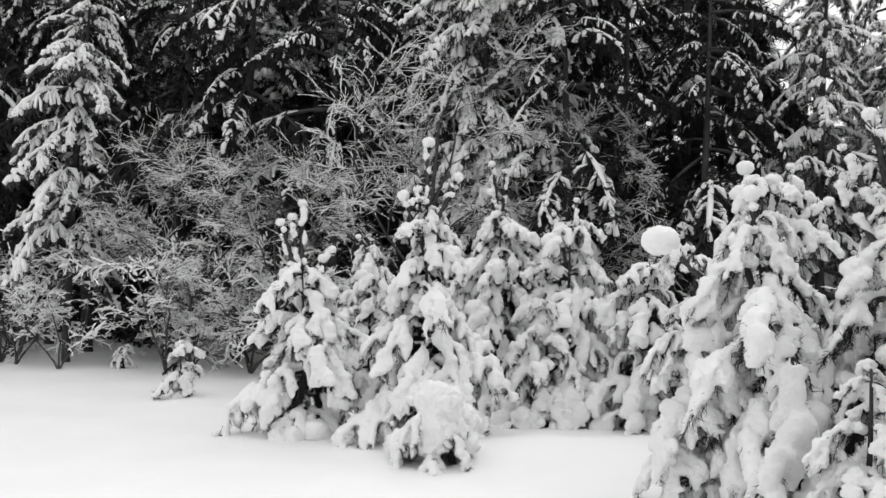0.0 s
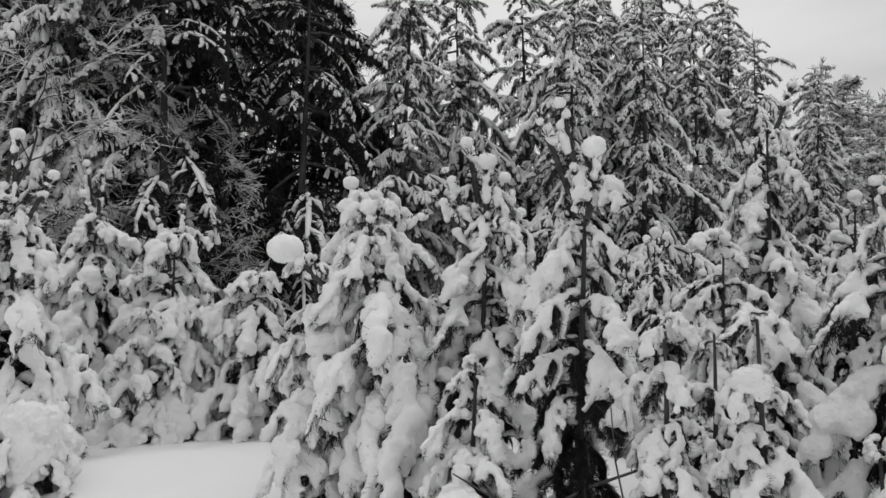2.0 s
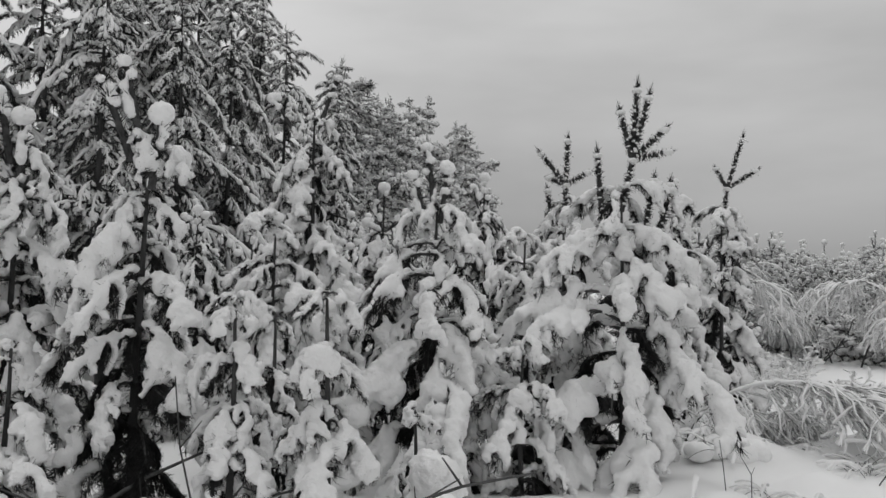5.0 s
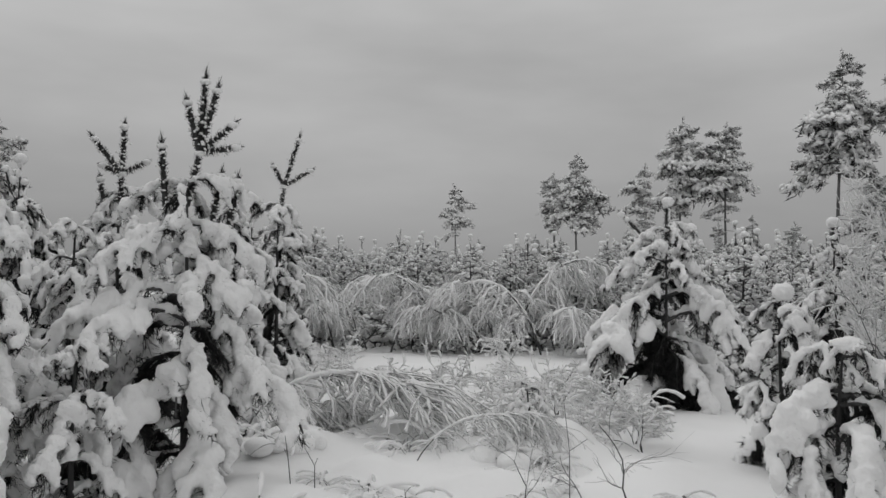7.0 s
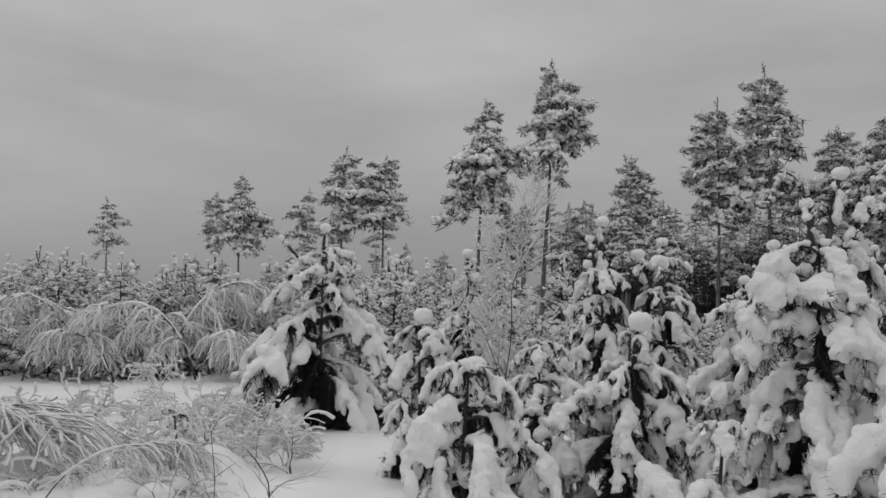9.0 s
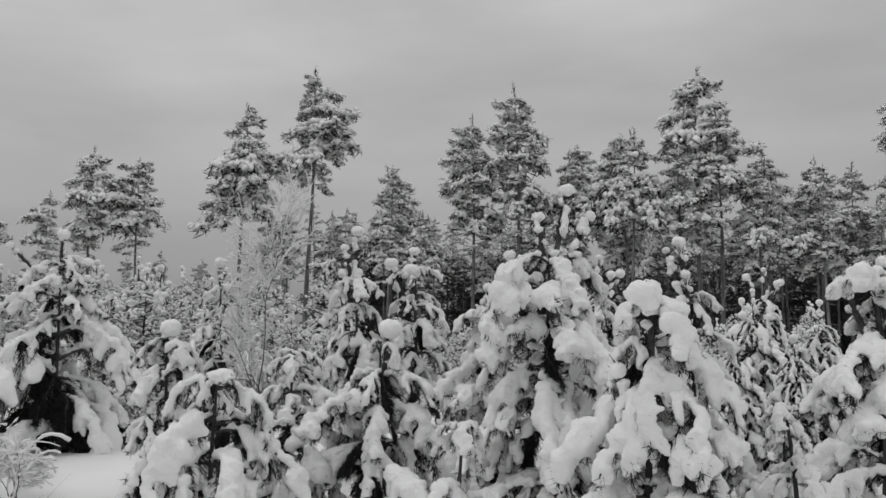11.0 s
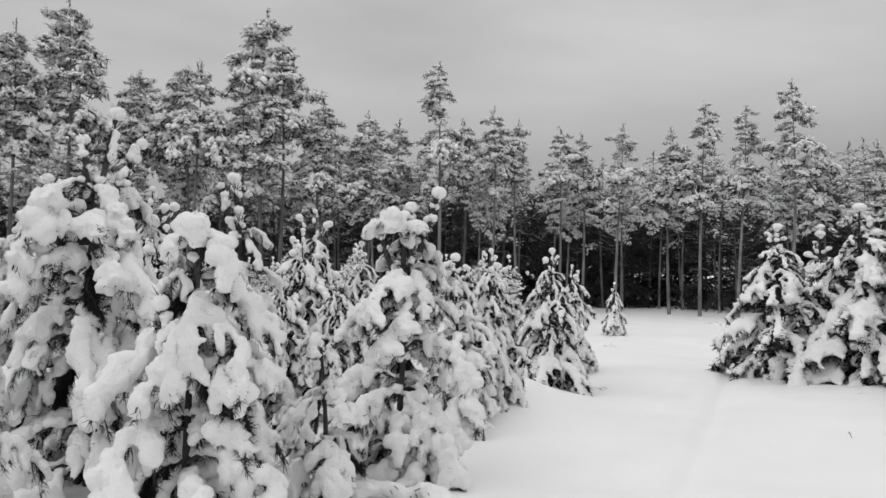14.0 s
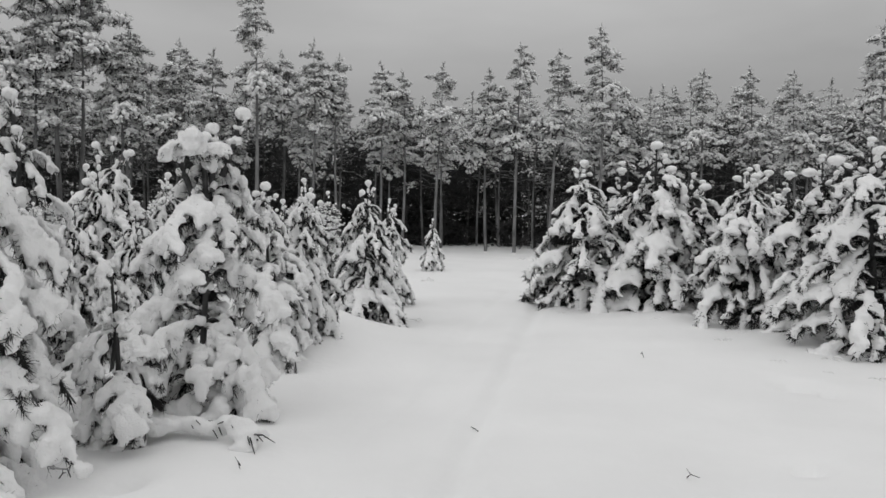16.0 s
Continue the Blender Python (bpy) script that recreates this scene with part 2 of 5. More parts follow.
def make_bough(seed, voxel, tufts, nlen, nwid, fat=1.0, droop=(18, -62), load=0.92, twigs=5, finger=(0.22, 0.44), smooth=2, whole=False, slim=0.62):
    """One snow-laden pine bough, 1 long, that arches over and hangs, its side twigs draped like fingers: the triangles of its wood, needles and snow."""
    rng = random.Random(seed)
    wood, green, snow = Soup(), Soup(), Soup()
    e0, ef = droop[0] + rng.uniform(-14, 14), droop[1] + rng.uniform(-12, 10)
    main = arc(e0, ef, 1.0, 13, rng.uniform(0.42, 0.85), rng.uniform(-0.5, 0.5))
    main[2:] += np.cumsum(np.array([[rng.gauss(0, 0.012), rng.gauss(0, 0.016), rng.gauss(0, 0.012)] for _ in range(11)]), axis=0)
    wood.add(*tube(main[::2], np.linspace(0.017, 0.006, 7), 4))
    limbs = [(main, 1.0, 0.074 * fat)]
    for k in range(twigs):
        for side in (-1, 1):
            if rng.random() < 0.12:
                continue
            i = min(11, 3 + int((k + rng.random()) * 8 / twigs))
            d = main[i + 1] - main[i]
            elev = math.degrees(math.asin(d[2] / np.linalg.norm(d)))
            tw = arc(min(elev, 8) + rng.uniform(-18, 8), -87 + rng.uniform(-5, 10), rng.uniform(*finger) * (1.15 - 0.03 * i), 8, 0.5)
            yaw = side * rng.uniform(0.45, 1.4)
            c, s = math.cos(yaw), math.sin(yaw)
            tw[2:] += np.cumsum(np.array([[rng.gauss(0, 0.010), rng.gauss(0, 0.014), 0] for _ in range(6)]), axis=0)
            tw = tw @ np.array([[c, s, 0], [-s, c, 0], [0, 0, 1]]) + main[i]
            wood.add(*tube(tw[::2], np.linspace(0.008, 0.003, 4), 3))
            limbs.append((tw, 0.9, 0.074 * fat * slim * rng.uniform(0.7, 1.25)))
    for pts, size, r0 in limbs:
        n = len(pts)
        keep = size == 1.0 or rng.random() < load
        knots = [rng.uniform(0.5, 0.8), rng.uniform(0.75, 1.15), rng.uniform(0.85, 1.35), rng.uniform(0.75, 1.35), rng.uniform(0.7, 1.2)]
        ends = 0.97 if rng.random() < 0.6 else rng.uniform(0.7, 0.95)
        gap = rng.uniform(0.25, 0.8) if rng.random() > load else 9.0
        u = 0.08 if size == 1.0 else 0.14
        step = 0.045 / (1.0 if size == 1.0 else 0.4)
        while keep and u < ends:
            p = np.array([np.interp(u * (n - 1), np.arange(n), pts[:, k]) for k in range(3)])
            i = min(n - 2, int(u * (n - 1)))
            d = pts[i + 1] - pts[i]
            r = r0 * np.interp(u, (0, 0.25, 0.55, 0.8, 1.0), knots) * rng.choice((0.62, 0.85, 1.0, 1.15, 1.35))
            if abs(u - gap) > 0.07:
                across = np.cross(d / np.linalg.norm(d), above(d))
                snow.add(*blob(p + above(d) * r * 0.5 + across * rng.gauss(0, 0.28) * r, d, max(r * 0.85, step * 0.8), r * rng.uniform(0.95, 1.15), r * rng.uniform(0.75, 0.95)))
                for w in (-1, 1) if rng.random() < 0.6 else ():
                    needles(green, rng, p + across * w * r * 0.75 - above(d) * r * 0.1, across * w * 0.6 + d / np.linalg.norm(d) * 0.6 - above(d) * 0.25, max(2, tufts // 4), nlen * 0.6, nwid, 0.5)
            u += step * rng.uniform(0.8, 1.5)
        for k in range((2 if size == 1.0 else 1) if keep else 0):
            i = rng.randint(2, n - 1)
            r = r0 * rng.uniform(0.6, 1.0)
            snow.add(*blob(pts[i] + above(pts[i] - pts[i - 1]) * r * 0.7 + np.array([rng.gauss(0, 0.5), rng.gauss(0, 0.7), 0]) * r, (1, 0, 0), r, r * rng.uniform(0.8, 1.2), r * 0.85))
        for i in range(1, n):
            d = pts[i] - pts[i - 1]
            v = d / np.linalg.norm(d)
            up = above(d)
            needles(green, rng, pts[i] - d * rng.random() - up * 0.02, v * 0.75 - up * 0.35, tufts, nlen, nwid, 0.62)
    load_mesh = melt(snow, voxel, voxel * 0.7, seed, smooth)
    return wood.arrays(), green.arrays(), largest(*load_mesh) if whole else load_mesh


_bm = bmesh.new()
bmesh.ops.create_icosphere(_bm, subdivisions=1, radius=1)
_bm.verts.ensure_lookup_table()
PEBBLE = (np.array([v.co[:] for v in _bm.verts]), np.array([[v.index for v in f.verts] for f in _bm.faces]))
_bm.free()


OCTA = (np.array([(1, 0, 0), (-1, 0, 0), (0, 1, 0), (0, -1, 0), (0, 0, 1), (0, 0, -1)], float), np.array([(0, 2, 4), (2, 1, 4), (1, 3, 4), (3, 0, 4), (2, 0, 5), (1, 2, 5), (3, 1, 5), (0, 3, 5)]))


def far_bough(seed, lumps=6, tufts=9, per=5, droop=(20, -35), size=0.10):
    """A bough for trees well away: separate pads of snow over dark tufts."""
    rng = random.Random(seed)
    wood, green, snow = Soup(), Soup(), Soup()
    main = arc(droop[0] + rng.uniform(-12, 12), droop[1] + rng.uniform(-15, 15), 1.0, 7, 1.0, rng.uniform(-0.5, 0.5))
    wood.add(*tube(main[::3], np.linspace(0.022, 0.008, 3), 3))
    for k in range(lumps):
        i = rng.randint(2, 6)
        p = main[i] + np.array([rng.gauss(0, 0.06), rng.gauss(0, 0.17), rng.gauss(0, 0.05) - 0.02])
        r = size * rng.uniform(0.6, 1.3)
        v = OCTA[0] * np.array([rng.uniform(0.8, 1.2) for _ in OCTA[0]])[:, None] * (r * 1.25, r, r * 0.66)
        a = rng.uniform(0, 6.28)
        c, s = math.cos(a), math.sin(a)
        snow.add(v @ np.array([[c, s, -0.25], [-s, c, 0], [0.25, 0, 1]]) + p + np.array([0, 0, r * 0.3]), OCTA[1])
    for k in range(tufts):
        i = rng.randint(2, 6)
        p = main[i] + np.array([rng.gauss(0, 0.06), rng.gauss(0, 0.17), rng.gauss(0, 0.05) - 0.06])
        needles(green, rng, p, (main[i] - main[i - 1]) + np.array([0, 0, 0.02]), per, 0.14, 0.013, 1.0)
    return wood.arrays(), green.arrays(), snow.arrays()


def spike(at, along, length, thick):
    """A slender lump lying along a direction."""
    x = np.asarray(along, float)
    x = x / (np.linalg.norm(x) + 1e-9)
    y = np.cross([0.1, 0.05, 1.0], x)
    y = y / (np.linalg.norm(y) + 1e-9)
    rough = 1 + 0.35 * np.sin(np.arange(6) * 2.4 + 977.0 * (at[0] + at[1] + at[2]))
    return OCTA[0] * rough[:, None] * (length, thick, thick * 0.8) @ np.array([x, y, np.cross(x, y)]) + at, OCTA[1]


def pad_bough(seed, clumps=5, blades=12, caps=6, droop=(16, -30), width=0.16, cap=(0.085, 0.052), hang=0.7, blade=0.15, bare=0.35):
    """A bough for tall trees: a bare limb that ends in clumps of needles, each under its own cap of snow."""
    rng = random.Random(seed)
    wood, green, snow = Soup(), Soup(), Soup()
    main = arc(droop[0] + rng.uniform(-10, 10), droop[1] + rng.uniform(-14, 14), 1.0, 9, 1.1, rng.uniform(-0.5, 0.5))
    wood.add(*tube(main[::2], np.linspace(0.022, 0.008, 5), 4))
    for c in range(clumps):
        u = 1.0 if c == 0 else rng.uniform(bare, 1.0)
        i = max(1, round(8 * u))
        side = 0.0 if c == 0 else rng.choice((-1, 1)) * rng.uniform(0.3, 1.5) * width
        centre = main[i] + np.array([rng.gauss(0, 0.04), side, rng.gauss(-0.02, 0.03) - 0.5 * abs(side)])
        wood.add(*tube([main[max(0, i - 2)], (main[i] + centre) / 2 + np.array([0, 0, 0.01]), centre], [0.009, 0.007, 0.004], 3, False))
        ahead = np.array([1.0, 2.2 * side / max(width, 0.01) * 0.3, -0.25])
        big = rng.uniform(0.75, 1.3)
        for k in range(blades):
            d = ahead * rng.uniform(0.2, 0.8) + np.array([rng.gauss(0, 0.6), rng.gauss(0, 0.7), rng.gauss(-0.25, 0.5)])
            p = centre + np.array([rng.gauss(0, 0.06), rng.gauss(0, 0.07), rng.gauss(-0.03, 0.045)]) * big
            needles(green, rng, p, d, 4, blade * big, 0.012, 0.4)
        for k in range(caps):
            off = np.array([rng.gauss(0.01, 0.07), rng.gauss(0, 0.08), rng.gauss(0.035, 0.04)]) * big
            d = np.array([off[0] + 0.03, off[1], -hang * rng.uniform(0.02, 0.12)])
            snow.add(*spike(centre + off, d, cap[0] * rng.uniform(0.6, 1.35) * big, cap[1] * rng.uniform(0.6, 1.3) * big))
    return wood.arrays(), green.arrays(), snow.arrays()


def weeping_bough(seed, twigs=16, droop=(6, -62), hang=(0.10, 0.24), white=0.024, tufts=3, blade=0.10, bare=0.2, snowy=0.9):
    """A long drooping bough of the tall wood: side twigs hanging like a fringe, snow lying along each."""
    rng = random.Random(seed)
    wood, green, snow = Soup(), Soup(), Soup()
    main = arc(droop[0] + rng.uniform(-10, 10), droop[1] + rng.uniform(-12, 12), 1.0, 11, rng.uniform(0.8, 1.2), rng.uniform(-0.4, 0.4))
    wood.add(*tube(main[::2], np.linspace(0.020, 0.006, 6), 4))
    sprays = [main[3:]]
    for k in range(twigs):
        u = bare + (1 - bare) * (k + rng.random()) / twigs
        i = min(10, max(1, round(10 * u)))
        tw = arc(rng.uniform(-25, 5), -80 + rng.uniform(-8, 14), rng.uniform(*hang) * (1.25 - 0.5 * u), 5, 0.6)
        yaw = (1 if k % 2 else -1) * rng.uniform(0.3, 1.25)
        c, s = math.cos(yaw), math.sin(yaw)
        tw = tw @ np.array([[c, s, 0], [-s, c, 0], [0, 0, 1]]) + main[i]
        wood.add(*tube(tw[::2], [0.006, 0.004, 0.003], 3, False))
        sprays.append(tw[::2])
        for side in (-1, 1):
            turn, long = side * rng.uniform(0.25, 0.8), rng.uniform(0.5, 0.95)
            c, s = math.cos(turn), math.sin(turn)
            sprays.append((tw[::2] - tw[0]) @ np.array([[c, s, 0], [-s, c, 0], [0, 0, 1]]) * long + tw[0] + (tw[2] - tw[0]) * rng.uniform(0.0, 0.6))
    for j, pts in enumerate(sprays):
        up = np.array([above(b - a) for a, b in zip(pts[:-1], pts[1:])])
        up = np.vstack([up, up[-1]])
        if rng.random() < snowy:
            r = white * (1.25 if j == 0 else rng.uniform(0.65, 1.4)) * np.array([rng.uniform(0.6, 1.3) for _ in pts])
            r[0] *= 0.5
            snow.add(*tube(pts + up * r[:, None] * 0.7, r, 5 if j == 0 else 4))
        for i in range(1, len(pts)):
            d = pts[i] - pts[i - 1]
            for _ in range(tufts):
                needles(green, rng, pts[i] - d * rng.random() - up[i] * 0.015, d / np.linalg.norm(d) * 0.8 - up[i] * 0.4, 4, blade, 0.008, 0.55)
    return wood.arrays(), green.arrays(), snow.arrays()


def part(name, mesh, parent, m=None, label=""):
    ob = new(name, mesh)
    ob.parent = parent
    if m is not None:
        ob.matrix_basis = m
    if label:
        ob["label"] = label
    return ob


def thing(name, m, label, category, group="", kind=""):
    ob = new(name)
    ob.empty_display_size = 0.2
    ob.matrix_basis = m
    return tagged(ob, label, category, group, kind)


# ---- the ground: one sheet of snow to the horizon ----
def ground_height(x, y):
    d = math.hypot(x, y)
    z = 0.05 * noise.noise((x * 0.35, y * 0.35, 1.7)) + 0.035 * noise.noise((x * 1.1, y * 1.1, 4.0)) + 0.012 * noise.noise((x * 3.5, y * 3.5, 9.0))
    # low snow banks along the young pines
    for bx, by, br, bh in BANKS:
        q = ((x - bx) ** 2 + (y - by) ** 2) / (br * br)
        if q < 6:
            z += bh * math.exp(-q)
    # an old ski track and a few hollows on the ride
    ride = x - 0.05 * -y + 0.05 * noise.noise((0, y * 0.7, 2.0))
    if y < -1 and d < 30:
        z -= 0.045 * math.exp(-((ride / 0.09) ** 2)) + 0.03 * math.exp(-(((ride - 0.75) / 0.1) ** 2)) - 0.02 * math.exp(-(((ride - 0.2) / 0.1) ** 2))
    for hx, hy, hr, hd in HOLLOWS:
        q = ((x - hx) ** 2 + (y - hy) ** 2) / (hr * hr)
        if q < 6:
            z -= 3.0 * hd * math.exp(-q)
    return z * min(1.0, 40 / (d + 1))


BANKS = [(5.3, 1.0, 0.4, 0.16), (6.4, 0.4, 0.45, 0.2), (7.6, 0.6, 0.4, 0.26), (8.4, -0.3, 0.35, 0.3), (8.9, 1.4, 0.5, 0.22), (9.8, -1.0, 0.5, 0.25), (7.2, -0.9, 0.4, 0.15), (6.9, 1.5, 0.3, 0.2),
         (4.6, 0.2, 0.5, 0.1), (5.6, 1.9, 0.4, 0.2), (7.9, 2.4, 0.5, 0.25), (10.5, 1.3, 0.6, 0.25), (12.5, 2.0, 0.7, 0.3), (11.0, 0.6, 0.6, 0.25),
         (3.0, -9.2, 0.9, 0.3), (2.6, -8.2, 0.8, 0.22), (1.6, 8.0, 1.2, 0.16), (0.4, 8.2, 0.7, 0.12), (6.2, 2.4, 0.5, 0.12),
         (4.9, 3.0, 0.6, 0.1), (2.6, -4.9, 0.6, 0.1), (1.6, -4.0, 0.6, 0.08), (-1.6, -12.6, 0.9, 0.1), (-3.0, -10.9, 0.8, 0.08)]

HOLLOWS = [(-1.8, -5.21, 0.1, 0.05), (-2.22, -7.76, 0.16, 0.05), (-2.45, -7.6, 0.1, 0.04), (1.95, -3.72, 0.12, 0.05), (-1.27, -10.88, 0.15, 0.04), (-1.4, -4.6, 0.2, 0.02), (2.3, -4.4, 0.08, 0.03)]


def snow_ground():
    n = 400
    u = np.linspace(-1, 1, n + 1)
    axis = 11 * u + 12 * u ** 3 + 1200 * np.sign(u) * np.abs(u) ** 9
    v = [(x, y, ground_height(x, y)) for y in axis for x in axis]
    i = np.arange(n)
    a = (i[:, None] * (n + 1) + i[None, :]).ravel()
    f = np.vstack([np.c_[a, a + 1, a + n + 2], np.c_[a, a + n + 2, a + n + 1]])
    return tagged(new("ground", tri_mesh("ground", np.array(v), f, GROUND_SNOW)), "smooth deep snow with faint ruts and hollows", "snow", kind="structure")


ground = snow_ground()

# ---- bough shapes ----
FORMS = [  # fatness, droop, twigs a side, finger length, slimness of the fingers
    (1.0, (24, -80), 3, (0.22, 0.42), 0.8), (0.66, (20, -84), 5, (0.2, 0.38), 0.85), (0.82, (30, -74), 4, (0.2, 0.4), 0.75), (0.58, (12, -82), 4, (0.18, 0.34), 0.9)]
NEAR = [make_bough(100 + i, 0.026, 9, 0.10, 0.0040, f, dr, 0.8, tw, fi, 1, True, sl) for i in range(12) for f, dr, tw, fi, sl in (FORMS[i % 4],)]
LONG = [make_bough(110 + i, 0.021, 8, 0.075, 0.0030, (0.72, 0.56, 0.64, 0.5)[i % 4], ((26, -78), (16, -84), (34, -70), (22, -80))[i % 4], 0.82, (5, 6, 6, 7)[i % 4], (0.15, 0.34), 1, False, 0.85) for i in range(10)]
CLUMPY = [make_bough(170 + i, 0.026, 11, 0.10, 0.0040, (0.64, 0.54, 0.72)[i % 3], ((34, -62), (20, -76), (28, -70))[i % 3], 0.8, 5, (0.12, 0.26), 1, False, 0.95) for i in range(6)]
SPARSE = [make_bough(150 + i, 0.030, 14, 0.11, 0.0042, (0.66, 0.5)[i % 2], ((26, -72), (14, -78))[i % 2], 0.75, 5, (0.18, 0.36), 1, False, 0.8) for i in range(6)]
BARE = [make_bough(130 + i, 0.1, 26, 0.12, 0.005, 0.5, (15, -75), twigs=5, finger=(0.2, 0.4)) for i in range(4)]
MIDDLE = [make_bough(200 + i, 0.042, 7, 0.11, 0.008, 0.82 * f, dr, 0.85, tw, fi, 1, False, sl) for i in range(6) for f, dr, tw, fi, sl in (FORMS[1 + i % 3],)]
TALL = [weeping_bough(300 + i, 13, (6, -42), (0.08, 0.18), 0.014, 2, 0.11, 0.3, 0.6) for i in range(6)]
LADEN = [weeping_bough(320 + i, 13, (4, -66), (0.10, 0.22), 0.021, 1, 0.10, 0.12, 0.92) for i in range(7)]
FAR = [pad_bough(400 + i, 8, 7, 13, (30, -42), 0.2, (0.086, 0.05), 1.3, 0.15, 0.3) for i in range(8)]
BACK = [far_bough(410 + i, 8, 8, 6, size=0.085) for i in range(5)]
SHADE = [far_bough(420 + i, 0, 15, 6, (10, -20), 0.05) for i in range(5)]
WHITE = [far_bough(440 + i, 22, 12, 6, (20, -60), 0.075) for i in range(6)]


def three_tone(name, wood, green, frost=None):
    """Wood, needles and clinging rime of one shoot or bough in one mesh."""
    pieces = [wood.arrays(), green.arrays()] + ([frost.arrays()] if frost else [])
    soup = Soup()
    for v, f in pieces:
        soup.add(v, f)
    me = soup.mesh(name, TWIG)
    for m in (NEEDLE, BALL_SNOW)[:len(pieces) - 1]:
        me.materials.append(m)
    me.polygons.foreach_set("material_index", np.concatenate([np.full(len(f), k, np.int32) for k, (v, f) in enumerate(pieces)]))
    return me


CLUMPY_MESHES = [(three_tone("bough", Soup().add(*w), Soup().add(*g)), tri_mesh("snow_load", *n, SNOW)) for w, g, n in CLUMPY]
LONG_MESHES = [(three_tone("bough", Soup().add(*w), Soup().add(*g)), tri_mesh("snow_load", *n, SNOW)) for w, g, n in LONG]
NEAR_MESHES = [(three_tone("bough", Soup().add(*w), Soup().add(*g)), tri_mesh("snow_load", *n, SNOW)) for w, g, n in NEAR]
SPARSE_MESHES = [(three_tone("bough", Soup().add(*w), Soup().add(*g)), tri_mesh("snow_load", *n, SNOW)) for w, g, n in SPARSE]
BARE_MESHES = [three_tone("bough", Soup().add(*w), Soup().add(*g)) for w, g, n in BARE]


def make_ball(seed):
    rng = random.Random(seed)
    s = Soup()
    for _ in range(5):
        s.add(*blob(np.array([rng.gauss(0, 0.14), rng.gauss(0, 0.14), rng.gauss(0, 0.1)]), (1, 0, 0), 0.84, 0.84, 0.8))
    return tri_mesh("snow_ball", *melt(s, 0.14, 0.07, seed, 3), BALL_SNOW)


def make_shoot(seed, brush):
    """An upright leader shoot 1 long, bristling with needles."""
    rng = random.Random(seed)
    stem = Soup().add(*tube([(0, 0, 0), (0.03, 0, 0.5), (0, 0.02, 1.0)], [0.085, 0.07, 0.05], 6))
    green = Soup()
    for k in range(brush):
        z = 0.1 + 0.92 * k / brush
        needles(green, rng, (0.02, 0, z), (0, 0, 0.8), 22, 0.2, 0.018, 0.6)
    frost = Soup()
    for k in range(44):
        frost.add(PEBBLE[0] * (rng.uniform(0.03, 0.08), rng.uniform(0.03, 0.08), rng.uniform(0.012, 0.03)) + (rng.gauss(0.02, 0.09), rng.gauss(0, 0.09), rng.uniform(0.1, 1)), PEBBLE[1])
    return three_tone("leader_shoot", stem, green, frost)


def make_snowy_shoot(seed):
    """A shoot 1 long plastered with snow, needles poking through."""
    rng = random.Random(seed)
    stem = Soup().add(*tube([(0, 0, 0), (0.03, 0, 0.5), (0, 0.02, 1.0)], [0.085, 0.07, 0.05], 6))
    green, lumps = Soup(), Soup()
    for k in range(20):
        needles(green, rng, (0.02, 0, 0.1 + 0.9 * k / 20), (0, 0, 0.6), 10, 0.27, 0.014, 0.8)
    side = rng.uniform(0, 6.28)
    for k in range(15):
        z = 0.05 + 0.9 * k / 15
        if rng.random() < 0.5:
            r = rng.uniform(0.08, 0.16)
            a = side + rng.gauss(0, 0.9)
            lumps.add(*blob(np.array([0.08 * math.cos(a), 0.08 * math.sin(a), z]), (0, 0, 1), 0.06, r, r))
    frost = Soup().add(*melt(lumps, 0.04, 0.03, seed, 1))
    return three_tone("leader_shoot", stem, green, frost)


BALLS = [make_ball(i) for i in range(5)]
SHOOTS = [make_shoot(20 + i, 26) for i in range(3)]
SNOWY = [make_snowy_shoot(30 + i) for i in range(4)]


def leader(root, rng, at, height, shoots, ball, lean=0.0):
    """The top of a young pine: a middle shoot and a whorl of side shoots, most with a ball of snow on the tip."""
    for k in range(shoots + 1):
        side = k > 0
        length = height * (rng.uniform(0.4, 0.62) if side else 1.0)
        base = Vector(at) + Vector((0, 0, height * rng.uniform(0.25, 0.5) if side else 0))
        yaw = 2 * math.pi * k / max(1, shoots) + rng.uniform(-0.5, 0.5)
        tilt = radians(rng.uniform(25, 60)) if side else lean
        m = Matrix.Translation(base) @ Matrix.Rotation(yaw, 4, "Z") @ Matrix.Rotation(tilt, 4, "Y")
        thick = 0.26 if not side else 0.2
        part("leader_shoot", SNOWY[rng.randrange(4)], root, m @ Matrix.Diagonal((thick, thick, length, 1)))
        if ball and rng.random() < 0.9:
            r = ball * rng.uniform(0.6, 1.15) * (0.8 if side else 1.1)
            tip = m @ Vector((0, 0, length + r * 0.35))
            part("snow_ball", BALLS[rng.randrange(5)], root, Matrix.Translation(tip) @ Matrix.Rotation(rng.uniform(0, 6), 4, "Z") @ Matrix.Diagonal((r, r, r * 0.95, 1)), "rounded ball of snow on a shoot tip")


def bristle_shoot(root, rng, foot, tip):
    """A stout leader shoot, thick with needles and rime, from foot to tip, with a small cap of snow."""
    way = tip - foot
    part("leader_shoot", SHOOTS[rng.randrange(3)], root, Matrix.Translation(foot) @ way.to_track_quat("Z", "Y").to_matrix().to_4x4() @ Matrix.Diagonal((0.28, 0.28, way.length, 1)))
    part("snow_cap", BALLS[rng.randrange(5)], root, Matrix.Translation(tip) @ Matrix.Diagonal((0.048, 0.048, 0.036, 1)))


